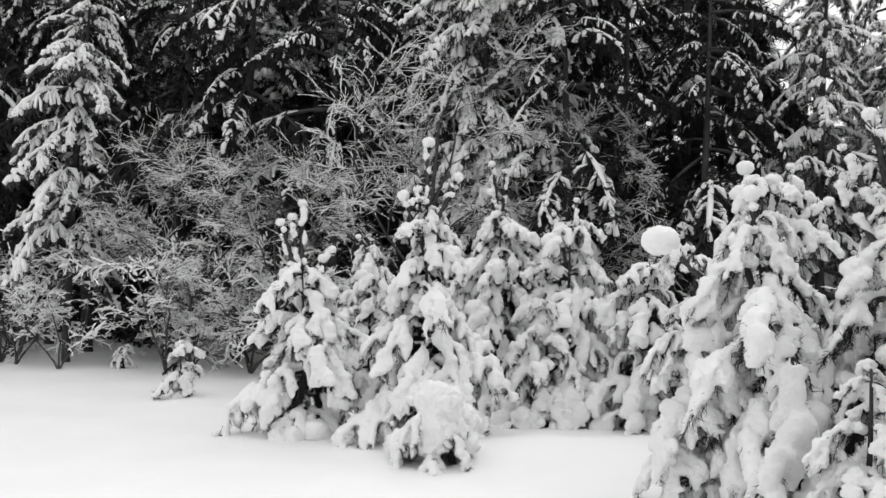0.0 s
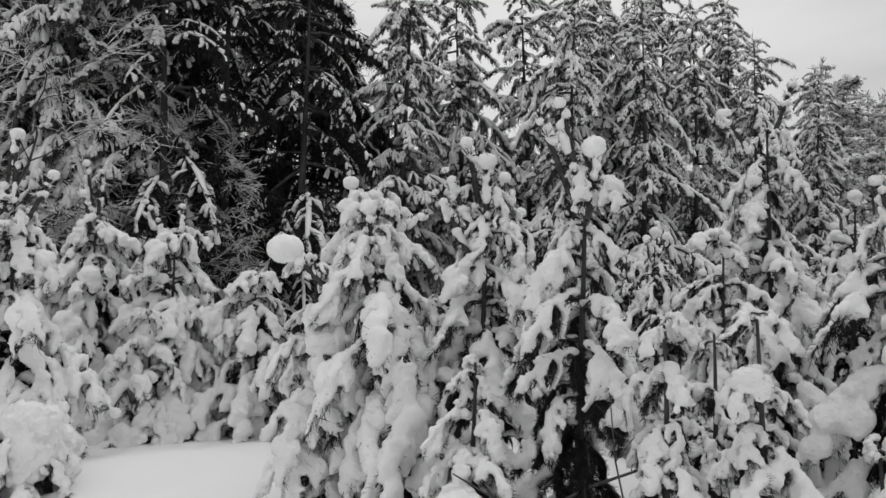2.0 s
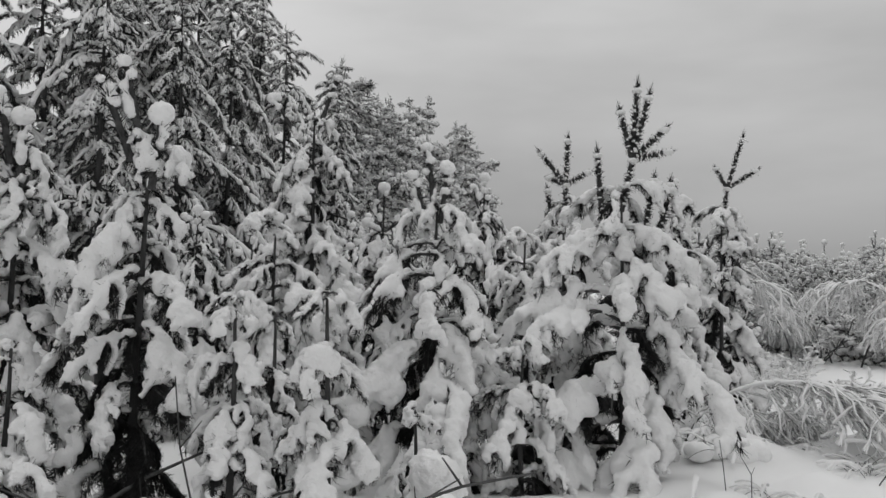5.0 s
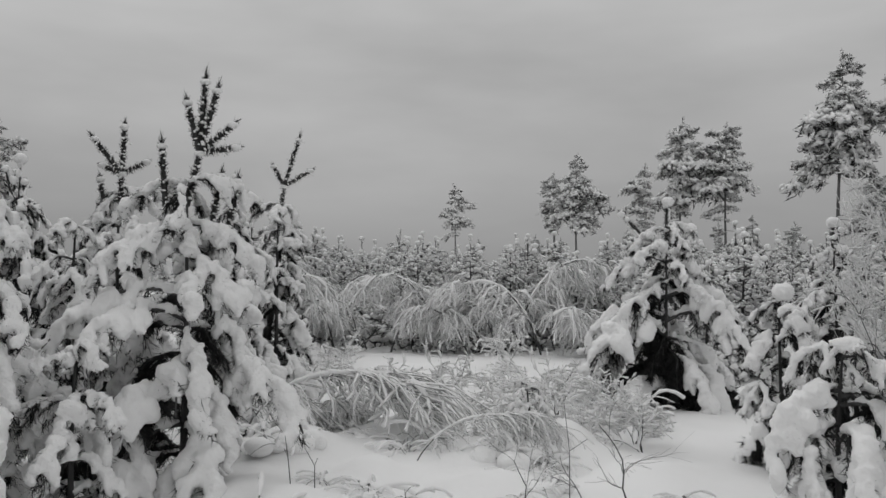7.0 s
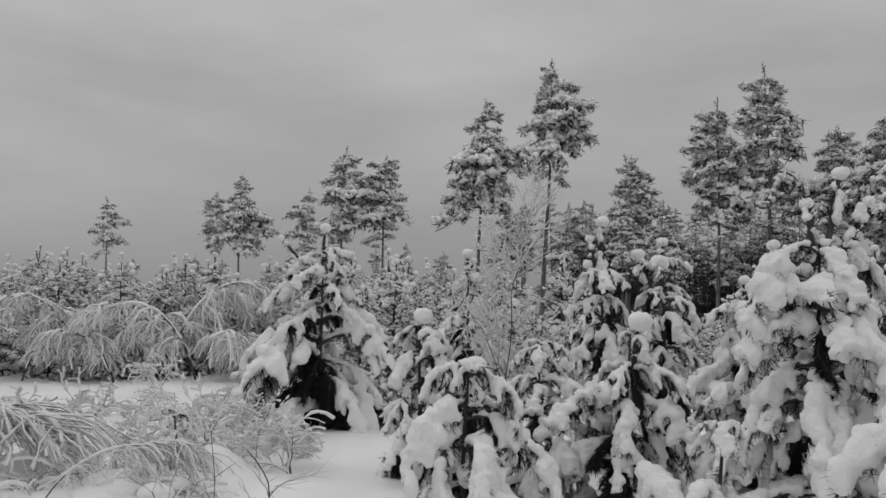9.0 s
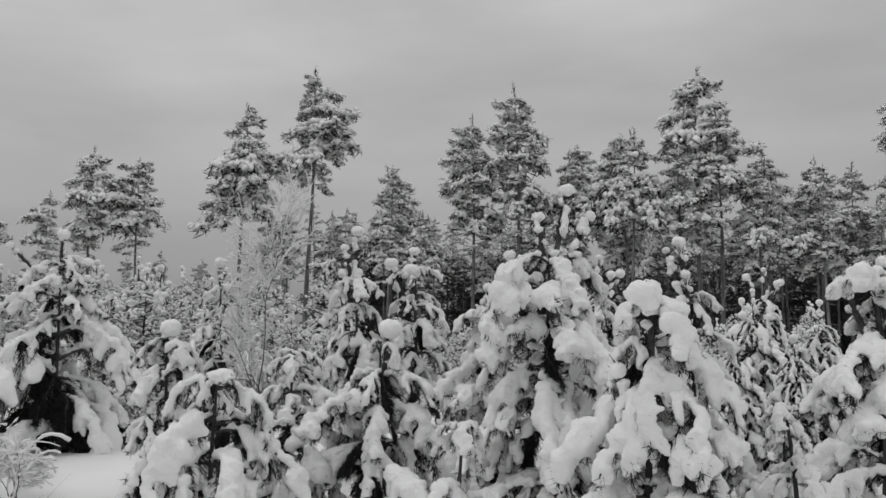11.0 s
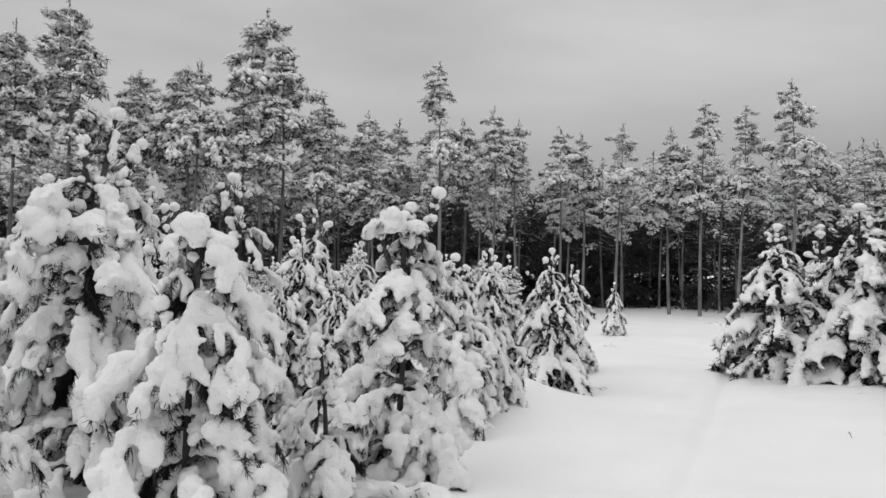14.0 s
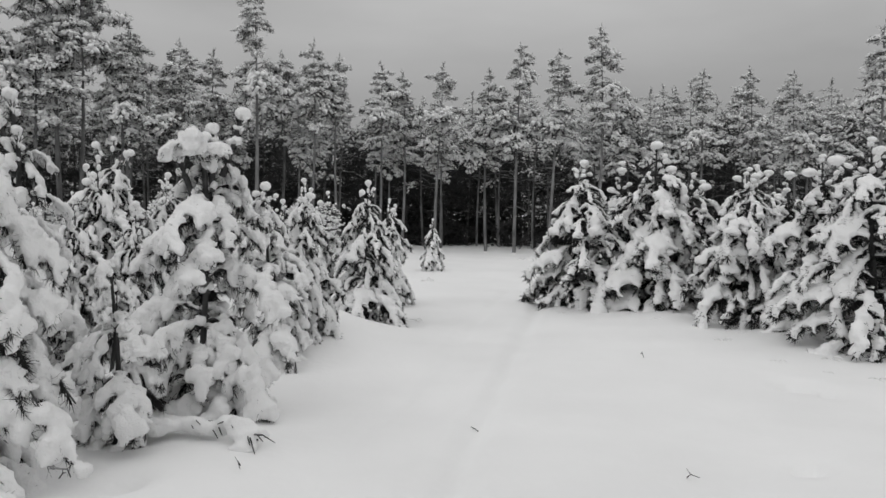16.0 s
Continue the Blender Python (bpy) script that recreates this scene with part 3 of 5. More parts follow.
def ball_on_shoot(root, rng, spine, at, r):
    """A shoot that rises from the crown to a ball of snow on its tip."""
    z = min(max(at.z - 0.45, 0.3), spine[-1, 2])
    foot = Vector([np.interp(z, spine[:, 2], spine[:, k]) for k in range(3)])
    foot = foot.lerp(Vector((at.x, at.y, foot.z)), 0.35)
    way = at - foot
    m = Matrix.Translation(foot) @ way.to_track_quat("Z", "Y").to_matrix().to_4x4() @ Matrix.Diagonal((0.3, 0.3, way.length, 1))
    part("leader_shoot", SNOWY[rng.randrange(4)], root, m)
    part("snow_ball", BALLS[rng.randrange(5)], root, Matrix.Translation(at) @ Matrix.Rotation(rng.uniform(0, 6), 4, "Z") @ Matrix.Scale(r * 0.95, 4), "rounded ball of snow on a shoot tip")


def young_pine(x, y, h, r, seed, top=0.45, shoots=3, ball=0.085, lean=(0.0, 0.0), fill=1.0, label="young pine bowed under heavy fresh snow", low=0.1, tip=0.36, taper=0.6, balls=(), bare_p=0.2, plump=1.0, sparse=0.0, clumpy=0.25):
    """A young pine near the camera, bough by bough."""
    rng = random.Random(seed)
    root = thing("young_pine", Matrix.Translation((x, y, ground_height(x, y) - 0.03)), label, "pine tree", "young pines in the snow")
    spine = np.array([(lean[0] * s + 0.03 * math.sin(3 * s + seed), lean[1] * s + 0.03 * math.cos(2.3 * s + seed), h * s) for s in np.linspace(0, 1.0, 9)])
    part("trunk", Soup().add(*tube(spine, np.linspace(0.014 + 0.009 * h, 0.008, 9), 7)).mesh("trunk", BARK), root)
    whorls = max(3, round(h * (1 - low) / 0.245))
    for w in range(whorls):
        s = low + (0.98 - low) * w / (whorls - 1)
        at = np.array([np.interp(s, np.linspace(0, 1, 9), spine[:, k]) for k in range(3)])
        reach = r * (tip + (1 - tip) * (1 - s) ** taper) * (1.0 if s > 0.25 else 0.92)
        count = max(3, round((4.6 if s < 0.75 else 4.0) * fill))
        turn = rng.uniform(0, 6.28)
        for k in range(count + 1 + (s < 0.6)):
            if rng.random() < 0.05:
                continue
            inner = k >= count
            size = 1.28 * reach * rng.uniform(0.7, 1.25) * (0.5 if inner else 1.0)
            wood, snow = LONG_MESHES[rng.randrange(10)] if size > 0.85 and rng.random() < 0.9 else SPARSE_MESHES[rng.randrange(6)] if rng.random() < sparse else CLUMPY_MESHES[rng.randrange(6)] if rng.random() < clumpy else NEAR_MESHES[rng.randrange(len(NEAR_MESHES))]
            bare = s < 0.85 and (inner and rng.random() < (0.45 if bare_p == 0 else 0.7 if sparse == 0.3 and h < 2.4 else 0.95) or (s < 0.45 and rng.random() < bare_p))
            foot = bare_p > 0.3 and w < 2 and seed > 26 and rng.random() < 0.6
            if bare or foot:
                wood, snow = BARE_MESHES[rng.randrange(4)], None
                size *= 1.0 if inner else 0.8 if foot else 0.62
            thick = size * min(2.0, max(1.0, 0.8 / size)) ** 0.6
            m = (Matrix.Translation(at + np.array([0, 0, rng.uniform(-0.07, 0.07)])) @ Matrix.Rotation(turn + 2 * math.pi * k / count + rng.uniform(-0.4, 0.4) + 0.6 * inner, 4, "Z")
                 @ Matrix.Rotation(radians(rng.uniform(-16, 16) - 18 * max(0, s - 0.5)), 4, "Y") @ Matrix.Rotation(rng.uniform(-0.4, 0.4), 4, "X") @ Matrix.Diagonal((size, thick * plump, (size + thick) / 2 * plump, 1)))
            ob = part("bough", wood, root, m)
            if snow:
                part("snow_load", snow, ob)
    for bx, by, bz, br in balls:
        ball_on_shoot(root, rng, spine, Vector((bx - x, by - y, bz - root.location.z)), br)
    if top:
        leader(root, rng, spine[-1] - np.array([0, 0, 0.1]), top + 0.1, shoots, ball)
    return root


def joined_pine(name, h, r, seed, shapes, base, whorl_step, trunk_r, per=5, reach=None, bark=BARK, foliage=NEEDLE, tilt=0.0, ball=0.0, clothed=1.0, ragged=0.0):
    """A pine as three meshes: trunk, crown and snow, for trees farther off."""
    rng = random.Random(seed)
    wood, green, snow = Soup(), Soup(), Soup()
    spine = np.array([(0.012 * h * math.sin(4 * s + seed), 0.012 * h * math.cos(3 * s + 2 * seed), h * s) for s in np.linspace(0, 1, 9)])
    bole = tube(spine, trunk_r * (1.05 - np.linspace(0, 1, 9) ** 1.2), 7)
    z = base * h
    while z < h * 0.985:
        s = z / h
        q = (s - base) / (1 - base)
        at = np.array([np.interp(s, np.linspace(0, 1, 9), spine[:, k]) for k in range(3)])
        wide = r * (reach(q) if reach else 0.22 + 0.78 * (1 - q) ** 0.8)
        turn = rng.uniform(0, 6.28)
        wide *= 1 + ragged * rng.uniform(-0.35, 0.3)
        for k in range(per):
            if rng.random() < 0.12 + 0.15 * ragged:
                continue
            yaw = turn + 2 * math.pi * k / per + rng.uniform(-0.4, 0.4)
            size = 1.35 * wide * rng.uniform(0.65, 1.2) * (1 + 0.3 * ragged * math.cos(yaw - seed - 3 * q))
            m = (Matrix.Translation(at + np.array([0, 0, whorl_step * rng.uniform(-0.5 - 1.1 * ragged, 0.4 + 1.1 * ragged) * (1 - 0.6 * q)])) @ Matrix.Rotation(yaw, 4, "Z")
                 @ Matrix.Rotation(radians(tilt + rng.uniform(-20, 20) - 26 * ragged * max(0, q - 0.45)), 4, "Y") @ Matrix.Diagonal((size, size * rng.uniform(0.9, 1.3), size * rng.uniform(0.9, 1.2), 1)))
            a, b, c = shapes[rng.randrange(len(shapes))]
            wood.add(move(m, a[0]), a[1])
            green.add(move(m, b[0]), b[1])
            if rng.random() < clothed + (1 - clothed) * min(1.0, 2.2 * q):
                snow.add(move(m, c[0]), c[1])
        z += whorl_step * rng.uniform(0.75, 1.25) * (1 - 0.5 * q)
    for k in range(4 if ball else 0):
        tip = spine[-1] + np.array([rng.gauss(0, 0.13), rng.gauss(0, 0.13), rng.uniform(-0.1, 0.3)]) * (k > 0) + np.array([0, 0, 0.32 * (k == 0)])
        foot = spine[-1] * (1, 1, 0.93)
        wood.add(*tube([foot, (foot + tip) / 2 + (tip - foot) * (0.2, 0.2, 0), tip], [0.012, 0.010, 0.007], 4))
        for u in (0.3, 0.5, 0.7, 0.9):
            needles(green, rng, foot + (tip - foot) * u, tip - foot, 9, 0.07, 0.006, 0.7)
            if rng.random() < 0.6:
                snow.add(*blob(foot + (tip - foot) * u + np.array([rng.gauss(0, 0.02), rng.gauss(0, 0.02), 0]), tip - foot, 0.05, 0.03, 0.03))
        rr = ball * rng.uniform(0.4, 0.95)
        snow.add(*blob(tip, (1, 0, 0), rr, rr, rr * 0.9))
    for k in range(9 if ragged else 0):
        zz = base * h * rng.uniform(0.35, 1.0)
        a, ln = rng.uniform(0, 6.28), rng.uniform(0.2, 0.7)
        foot = np.array([np.interp(zz / h, np.linspace(0, 1, 9), spine[:, j]) for j in range(3)])
        wood.add(*tube([foot, foot + np.array([math.cos(a) * ln, math.sin(a) * ln, rng.uniform(-0.25, 0.1) * ln])], [0.02, 0.008], 3, False))
    if not ball:
        top = spine[-1]
        for u in np.linspace(-0.05, 0.008, 6):
            at = top + np.array([rng.gauss(0, 0.05), rng.gauss(0, 0.05), u * h])
            needles(green, rng, at, (0, 0, 1), 7, 0.22, 0.013, 0.6)
            snow.add(*spike(at + np.array([rng.gauss(0, 0.05), rng.gauss(0, 0.05), 0.03]), (rng.gauss(0, 0.5), rng.gauss(0, 0.5), -0.5), 0.1, 0.05))
        wood.add(*tube([top - np.array([0, 0, 0.1]), top + np.array([0, 0, 0.012 * h])], [0.02, 0.008], 4))
    wood.add(*bole)
    meshes = (wood.mesh("trunk", bark), green.mesh("crown", foliage, False), snow.mesh("snow_load", SNOW))
    return name, meshes


def plant(kind, x, y, turn, size, label, category, group, zs=1.0):
    name, (bole, green, snow) = kind
    root = thing(name, Matrix.Translation((x, y, ground_height(x, y) - 0.05)) @ Matrix.Rotation(turn, 4, "Z") @ Matrix.Diagonal((size, size, size * zs, 1)), label, category, group)
    part("trunk", bole, root)
    crown = tagged(part("crown", green, root), kind="stuff")
    tagged(part("snow_load", snow, crown), kind="stuff")
    return root


# ---- bare broadleaf growth: stems, fine twigs and the snow lying along them ----
def branch_system(rng, soup, snow, start, direction, length, radius, depth, droop, snow_r, split=3, sag=0.0):
    n = 8 if depth > 1 else 5
    p, d = np.array(start, float), np.array(direction, float) / np.linalg.norm(direction)
    pts = [p.copy()]
    for i in range(n - 1):
        d = d + np.array([rng.gauss(0, 0.2), rng.gauss(0, 0.2), -droop * (i + 1) / n + rng.gauss(0, 0.12)])
        d /= np.linalg.norm(d)
        p = p + d * length / (n - 1)
        pts.append(p.copy())
    pts = np.array(pts)
    radii = np.linspace(radius, radius * 0.45, n)
    soup.add(*tube(pts if depth > 1 else pts[::2], radii if depth > 1 else radii[::2], 5 if depth > 2 else 3, False))
    if snow_r and depth <= 3:
        lie = pts[(1 if depth > 2 else 0):]
        width = snow_r * rng.uniform(0.6, 1.3) * (1.0 + 6 * radius)
        if rng.random() < 0.9 and abs(d[2]) < 0.93:
            top = lie + np.array([0, 0, radii[-1] + width * 0.45])
            snow.add(*tube(top, width * (0.15 + 1.0 * np.array([rng.random() for _ in top])), 3 if depth < 3 else 4, False))
    if depth <= 1:
        return
    for k in range(split + (2 if depth == 2 else 0)):
        i = rng.randint(1 if depth < 3 else 2, n - 1)
        t = pts[i] - pts[i - 1]
        t = t / np.linalg.norm(t)
        off = np.array([rng.gauss(0, 1), rng.gauss(0, 1), rng.gauss(0, 0.3)])
        off = off - t * (off @ t)
        off /= np.linalg.norm(off) + 1e-9
        dd = t * rng.uniform(0.5, 1.0) + off * rng.uniform(0.5, 0.95) - np.array([0, 0, sag])
        branch_system(rng, soup, snow, pts[i], dd, length * rng.uniform(0.38, 0.64), radii[i] * 0.6, depth - 1, droop, snow_r, split, sag)


def broadleaf(name, seed, h, lean=(0.1, 0.0), depth=4, split=4, droop=0.05, snow_r=0.011, radius=0.035, stems=1, sag=0.0):
    rng = random.Random(seed)
    wood, snow = Soup(), Soup()
    for s in range(stems):
        a = rng.uniform(0, 6.28)
        d = (lean[0] + (0.45 * math.cos(a) if stems > 1 else 0), lean[1] + (0.45 * math.sin(a) if stems > 1 else 0), 1.0)
        branch_system(rng, wood, snow, (0, 0, 0), d, h * rng.uniform(0.75, 1.0), radius, depth, droop, snow_r, split, sag)
    return name, (wood.mesh("stem", TWIG), snow.mesh("twig_snow", SNOW))


def set_bush(kind, x, y, turn, size, label, category, group="", wide=1.0):
    name, (wood, snow) = kind
    root = thing(name, Matrix.Translation((x, y, ground_height(x, y) - 0.03)) @ Matrix.Rotation(turn, 4, "Z") @ Matrix.Diagonal((size * wide, size * wide, size, 1)), label, category, group)
    stem = part("stem", wood, root)
    tagged(part("twig_snow", snow, stem), kind="stuff")
    return root


def bent_birch(seed, height, span, twigs, hang, radius=0.028, thin=0.004, white=0.013, limbs_n=9, bow=(0.66, 0.86), yaw_spread=0.6, plume=1.0):
    """A birch bowed over by snow: an arched stem, arched side limbs and fine twigs swept along them and hanging."""
    rng = random.Random(seed)
    wood, snow = Soup(), Soup()
    n = 16
    s = np.linspace(0, 1, n)
    stem = np.c_[span * (0.3 * s + 0.7 * s ** 1.7), 0.12 * span * np.sin(2 * s + seed), height * np.sin((0.04 + s * 0.96) * math.pi * rng.uniform(*bow))]
    stem -= stem[0]
    limbs = [(stem, radius, 1.2)]
    for k in range(limbs_n):
        i = rng.randint(4, n - 2)
        a = arc(rng.uniform(10, 45), -78 + rng.uniform(-12, 20), rng.uniform(0.2, 0.5) * span, 9, rng.uniform(0.6, 1.0))
        yaw = rng.gauss(0, yaw_spread)
        c, t = math.cos(yaw), math.sin(yaw)
        a = a @ np.array([[c, t, 0], [-t, c, 0], [0, 0, 1]]) + stem[i]
        a[:, 2] = np.maximum(a[:, 2], 0.04)
        limbs.append((a, radius * 0.35, 0.8))
    for pts, r, w in limbs:
        m = len(pts)
        wood.add(*tube(pts, np.linspace(r, r * 0.3, m), 4))
        lie = pts[m // 4:] + np.array([0, 0, r * 0.5 + white * 0.6])
        snow.add(*tube(lie, white * 2.1 * np.array([rng.uniform(0.4, 1.4) for _ in lie]), 4))
        for _ in range(int(twigs * w)):
            i = rng.randint(m // 4, m - 1)
            p = pts[i] + (pts[max(0, i - 1)] - pts[i]) * rng.random()
            along = pts[i] - pts[max(0, i - 1)]
            a = math.atan2(along[1], along[0]) + rng.gauss(0, 0.95)
            ln = min(hang * rng.uniform(0.3, 1.1), max(0.1, p[2] * 0.95))
            out = rng.uniform(0.2, 1.1) * ln * plume
            bend, lift = rng.gauss(0, 0.15) * ln, rng.uniform(-0.05, 0.45)
            q = np.array([p + np.array([math.cos(a) * out * u ** 0.6 - math.sin(a) * bend * u * u, math.sin(a) * out * u ** 0.6 + math.cos(a) * bend * u * u, ln / plume * (lift * u - (0.98 + lift) * u ** 1.5)]) + np.array([rng.gauss(0, 0.02), rng.gauss(0, 0.02), rng.gauss(0, 0.012)]) * (u > 0) for u in np.linspace(0, 1, 5)])
            q[:, 2] = np.maximum(q[:, 2], 0.02)
            wood.add(*tube(q, np.linspace(thin, thin * 0.5, 5), 3, False))
            if rng.random() < 0.6:
                k = rng.randint(1, 3)
                e = q[k] + np.array([math.cos(a + rng.choice((-0.8, 0.8))), math.sin(a + rng.choice((-0.8, 0.8))), -0.9]) * ln * rng.uniform(0.15, 0.35)
                e[2] = max(e[2], 0.02)
                fork = np.array([q[k], (q[k] + e) / 2 + np.array([0, 0, 0.02]), e])
                wood.add(*tube(fork, np.array([0.8, 0.6, 0.4]) * thin, 3, False))
                snow.add(*tube(fork + np.array([0.3 * thin, 0.3 * thin, thin]), np.array([0.8, 1.0, 0.6]) * white * rng.uniform(0.3, 1.0), 3, False))
            b = rng.choice((0.25, 0.7, 1.0, 1.5))
            snow.add(*tube(q + np.array([0.4 * thin, 0.4 * thin, thin + white * 0.25]), np.array([rng.uniform(0.5, 1.1) for _ in range(5)]) * white * b, 3, False))
    return "bent_birch", (wood.mesh("stem", TWIG), snow.mesh("twig_snow", SNOW))


# ---- young pines near the camera ----
BALLS_AT = {  # x, y, z and radius of the balls of snow on each pine's shoots
    1: [(-2.37, 8.79, 2.25, 0.056), (-2.25, 8.83, 2.31, 0.056), (-2.15, 8.85, 2.46, 0.056), (-1.83, 8.93, 1.97, 0.056), (-1.92, 8.91, 1.87, 0.068)],
    2: [(-0.79, 8.80, 3.12, 0.078), (-1.04, 8.77, 2.55, 0.078), (-0.46, 8.83, 2.76, 0.066), (-0.89, 8.79, 2.62, 0.060)],
    4: [(-0.17, 10.94, 3.21, 0.059), (0.01, 10.95, 3.12, 0.045), (-0.18, 10.94, 2.84, 0.067)],
    5: [(0.48, 10.24, 2.70, 0.042), (0.62, 10.24, 2.49, 0.042), (0.89, 10.22, 2.67, 0.042), (0.69, 10.23, 2.35, 0.076)],
    10: [(1.20, 6.16, 1.97, 0.139), (2.00, 5.97, 1.78, 0.080), (1.80, 6.02, 2.30, 0.080), (1.91, 5.99, 1.91, 0.068), (1.73, 6.04, 1.97, 0.093)],
    9: [(2.43, 8.55, 2.84, 0.096), (2.69, 8.47, 2.70, 0.096), (2.84, 8.43, 2.84, 0.048), (3.04, 8.36, 2.43, 0.054), (3.16, 8.32, 2.49, 0.060)],
    11: [(2.73, 4.38, 2.57, 0.088), (2.55, 4.50, 2.85, 0.050), (2.45, 4.56, 2.73, 0.032)],
    12: [(2.60, 5.61, 2.65, 0.084), (2.46, 5.68, 2.79, 0.059), (2.31, 5.74, 2.58, 0.034), (2.25, 5.77, 2.41, 0.034)],
    15: [(5.64, 6.42, 3.48, 0.075), (6.07, 5.95, 3.72, 0.052)],
    17: [(5.17, 3.98, 2.55, 0.072), (5.02, 4.21, 2.49, 0.054), (5.08, 4.12, 2.71, 0.054)],
    27: [(11.91, -2.13, 2.94, 0.094), (11.84, -2.43, 2.54, 0.102), (12.03, -1.48, 2.75, 0.068)],
    32: [(5.61, -3.49, 1.63, 0.108)],
    36: [(7.55, -2.23, 1.64, 0.109)],
    33: [(7.75, -4.40, 2.74, 0.084), (7.83, -4.27, 2.26, 0.065), (7.75, -4.41, 2.26, 0.078), (7.82, -4.29, 2.55, 0.058)],
    34: [(7.54, -4.74, 2.37, 0.084), (7.41, -4.93, 2.28, 0.116), (7.39, -4.96, 2.51, 0.065)],
    37: [(4.30, -4.03, 2.50, 0.054), (4.14, -4.19, 2.71, 0.063), (4.02, -4.32, 2.50, 0.054), (4.05, -4.28, 2.39, 0.058), (4.45, -3.86, 2.20, 0.054), (4.43, -3.88, 1.90, 0.090)],
    38: [(2.67, -3.37, 1.84, 0.088), (2.81, -3.25, 1.39, 0.061)],
    39: [(2.03, -5.30, 2.18, 0.064), (2.22, -5.21, 2.07, 0.056), (2.28, -5.18, 1.93, 0.047), (2.45, -5.09, 1.95, 0.047), (2.23, -5.20, 1.35, 0.069)],
    42: [(4.06, -5.46, 2.37, 0.061), (4.15, -5.39, 2.30, 0.041), (4.03, -5.49, 2.09, 0.051)],
}
FEET = {21: (6.47, 2.93, 2.72), 22: (7.80, 4.18, 2.72), 23: (10.96, 3.31, 3.0)}
TIPS = {21: [(6.49, 2.90, 3.33), (6.44, 3.03, 3.14), (6.52, 2.81, 3.26), (6.56, 2.68, 2.98), (6.57, 2.65, 2.79)],
        22: [(7.80, 4.17, 3.20), (7.68, 4.42, 3.06), (7.89, 3.97, 2.86), (7.72, 4.35, 2.80)],
        23: [(11.00, 3.13, 3.65), (10.92, 3.45, 3.27), (11.04, 2.96, 3.23)]}
SIDE_SHOOTS = {21: [((6.41, 3.18, 2.25), (6.40, 3.22, 2.77)), ((6.53, 2.70, 2.05), (6.56, 2.63, 2.50)), ((6.50, 2.82, 2.10), (6.53, 2.76, 2.54))],
               22: [((7.74, 4.30, 2.3), (7.72, 4.36, 2.66))]}
PINES_A = [  # x, y, height, spread, seed, leader, shoots, ball
    (-2.10, 8.85, 1.78, 0.72, 1, 0.0, 0, 0.0), (-0.75, 8.80, 2.5, 0.95, 2, 0.0, 0, 0.0),
    (-0.05, 10.95, 2.60, 0.72, 4, 0.0, 0, 0.0), (0.79, 10.22, 2.35, 0.85, 5, 0.0, 0, 0.0), (0.51, 9.76, 1.45, 0.5, 6, 0.0, 0, 0.0),
    (-1.79, 11.06, 2.05, 0.55, 7, 0.25, 2, 0.05), (1.68, 9.63, 1.85, 0.7, 8, 0.0, 0, 0.0),
    (2.62, 8.52, 2.6, 0.8, 9, 0.0, 0, 0.0)]
PINES_B = [
    (2.72, 4.48, 2.45, 0.62, 11, 0.0, 0, 0.0), (2.63, 5.75, 2.5, 0.66, 12, 0.0, 0, 0.0), (2.75, 3.75, 1.5, 0.36, 13, 0.0, 0, 0.0),
    (3.0, 3.30, 1.55, 0.38, 14, 0.0, 0, 0.0), (5.79, 5.98, 3.35, 0.9, 15, 0.0, 0, 0.0), (4.62, 5.30, 2.1, 0.7, 16, 0.0, 0, 0.0),
    (5.15, 4.05, 2.3, 0.85, 17, 0.0, 0, 0.0), (6.72, 4.10, 2.15, 0.6, 18, 0.0, 0, 0.0), (3.45, 4.15, 1.45, 0.42, 19, 0.0, 0, 0.0), (4.1, 3.5, 0.8, 0.3, 20, 0.0, 0, 0.0),
    (5.35, 3.35, 1.15, 0.5, 61, 0.0, 0, 0.0), (2.0, 4.6, 1.25, 0.42, 62, 0.0, 0, 0.0)]
PINES_C = [
    (6.44, 3.01, 2.45, 1.15, 21, 0.0, 0, 0.0), (7.80, 4.18, 2.55, 0.78, 22, 0.0, 0, 0.0), (10.95, 3.35, 2.75, 0.7, 23, 0.0, 0, 0.0),
    (9.15, 3.46, 2.6, 0.7, 26, 0.3, 2, 0.05), (11.89, -2.07, 2.65, 1.75, 27, 0.0, 0, 0.0)]
PINES_D = [
    (5.72, -1.99, 1.25, 1.0, 31, 0.0, 0, 0.0), (5.67, -3.40, 1.55, 0.8, 32, 0.0, 0, 0.0), (7.55, -2.23, 1.55, 0.6, 36, 0.0, 0, 0.0),
    (7.77, -4.38, 2.2, 0.65, 33, 0.0, 0, 0.0), (7.40, -4.95, 2.25, 0.65, 34, 0.0, 0, 0.0), (8.47, -3.10, 2.15, 0.55, 35, 0.2, 2, 0.06),
    (4.20, -4.07, 2.2, 0.98, 37, 0.0, 0, 0.0), (2.73, -3.45, 1.8, 0.72, 38, 0.0, 0, 0.0), (2.25, -5.19, 1.88, 0.68, 39, 0.0, 0, 0.0),
    (2.40, -4.31, 1.1, 0.4, 41, 0.0, 0, 0.0), (4.05, -5.6, 1.9, 0.55, 42, 0.0, 0, 0.0), (6.40, -5.27, 1.8, 0.7, 43, 0.25, 2, 0.07), (6.3, -2.9, 1.4, 0.62, 44, 0.0, 0, 0.0),
    (3.95, -2.95, 0.95, 0.42, 45, 0.0, 0, 0.0), (3.34, -5.7, 0.95, 0.38, 46, 0.0, 0, 0.0), (2.7, -7.2, 1.5, 0.5, 47, 0.2, 2, 0.05)]
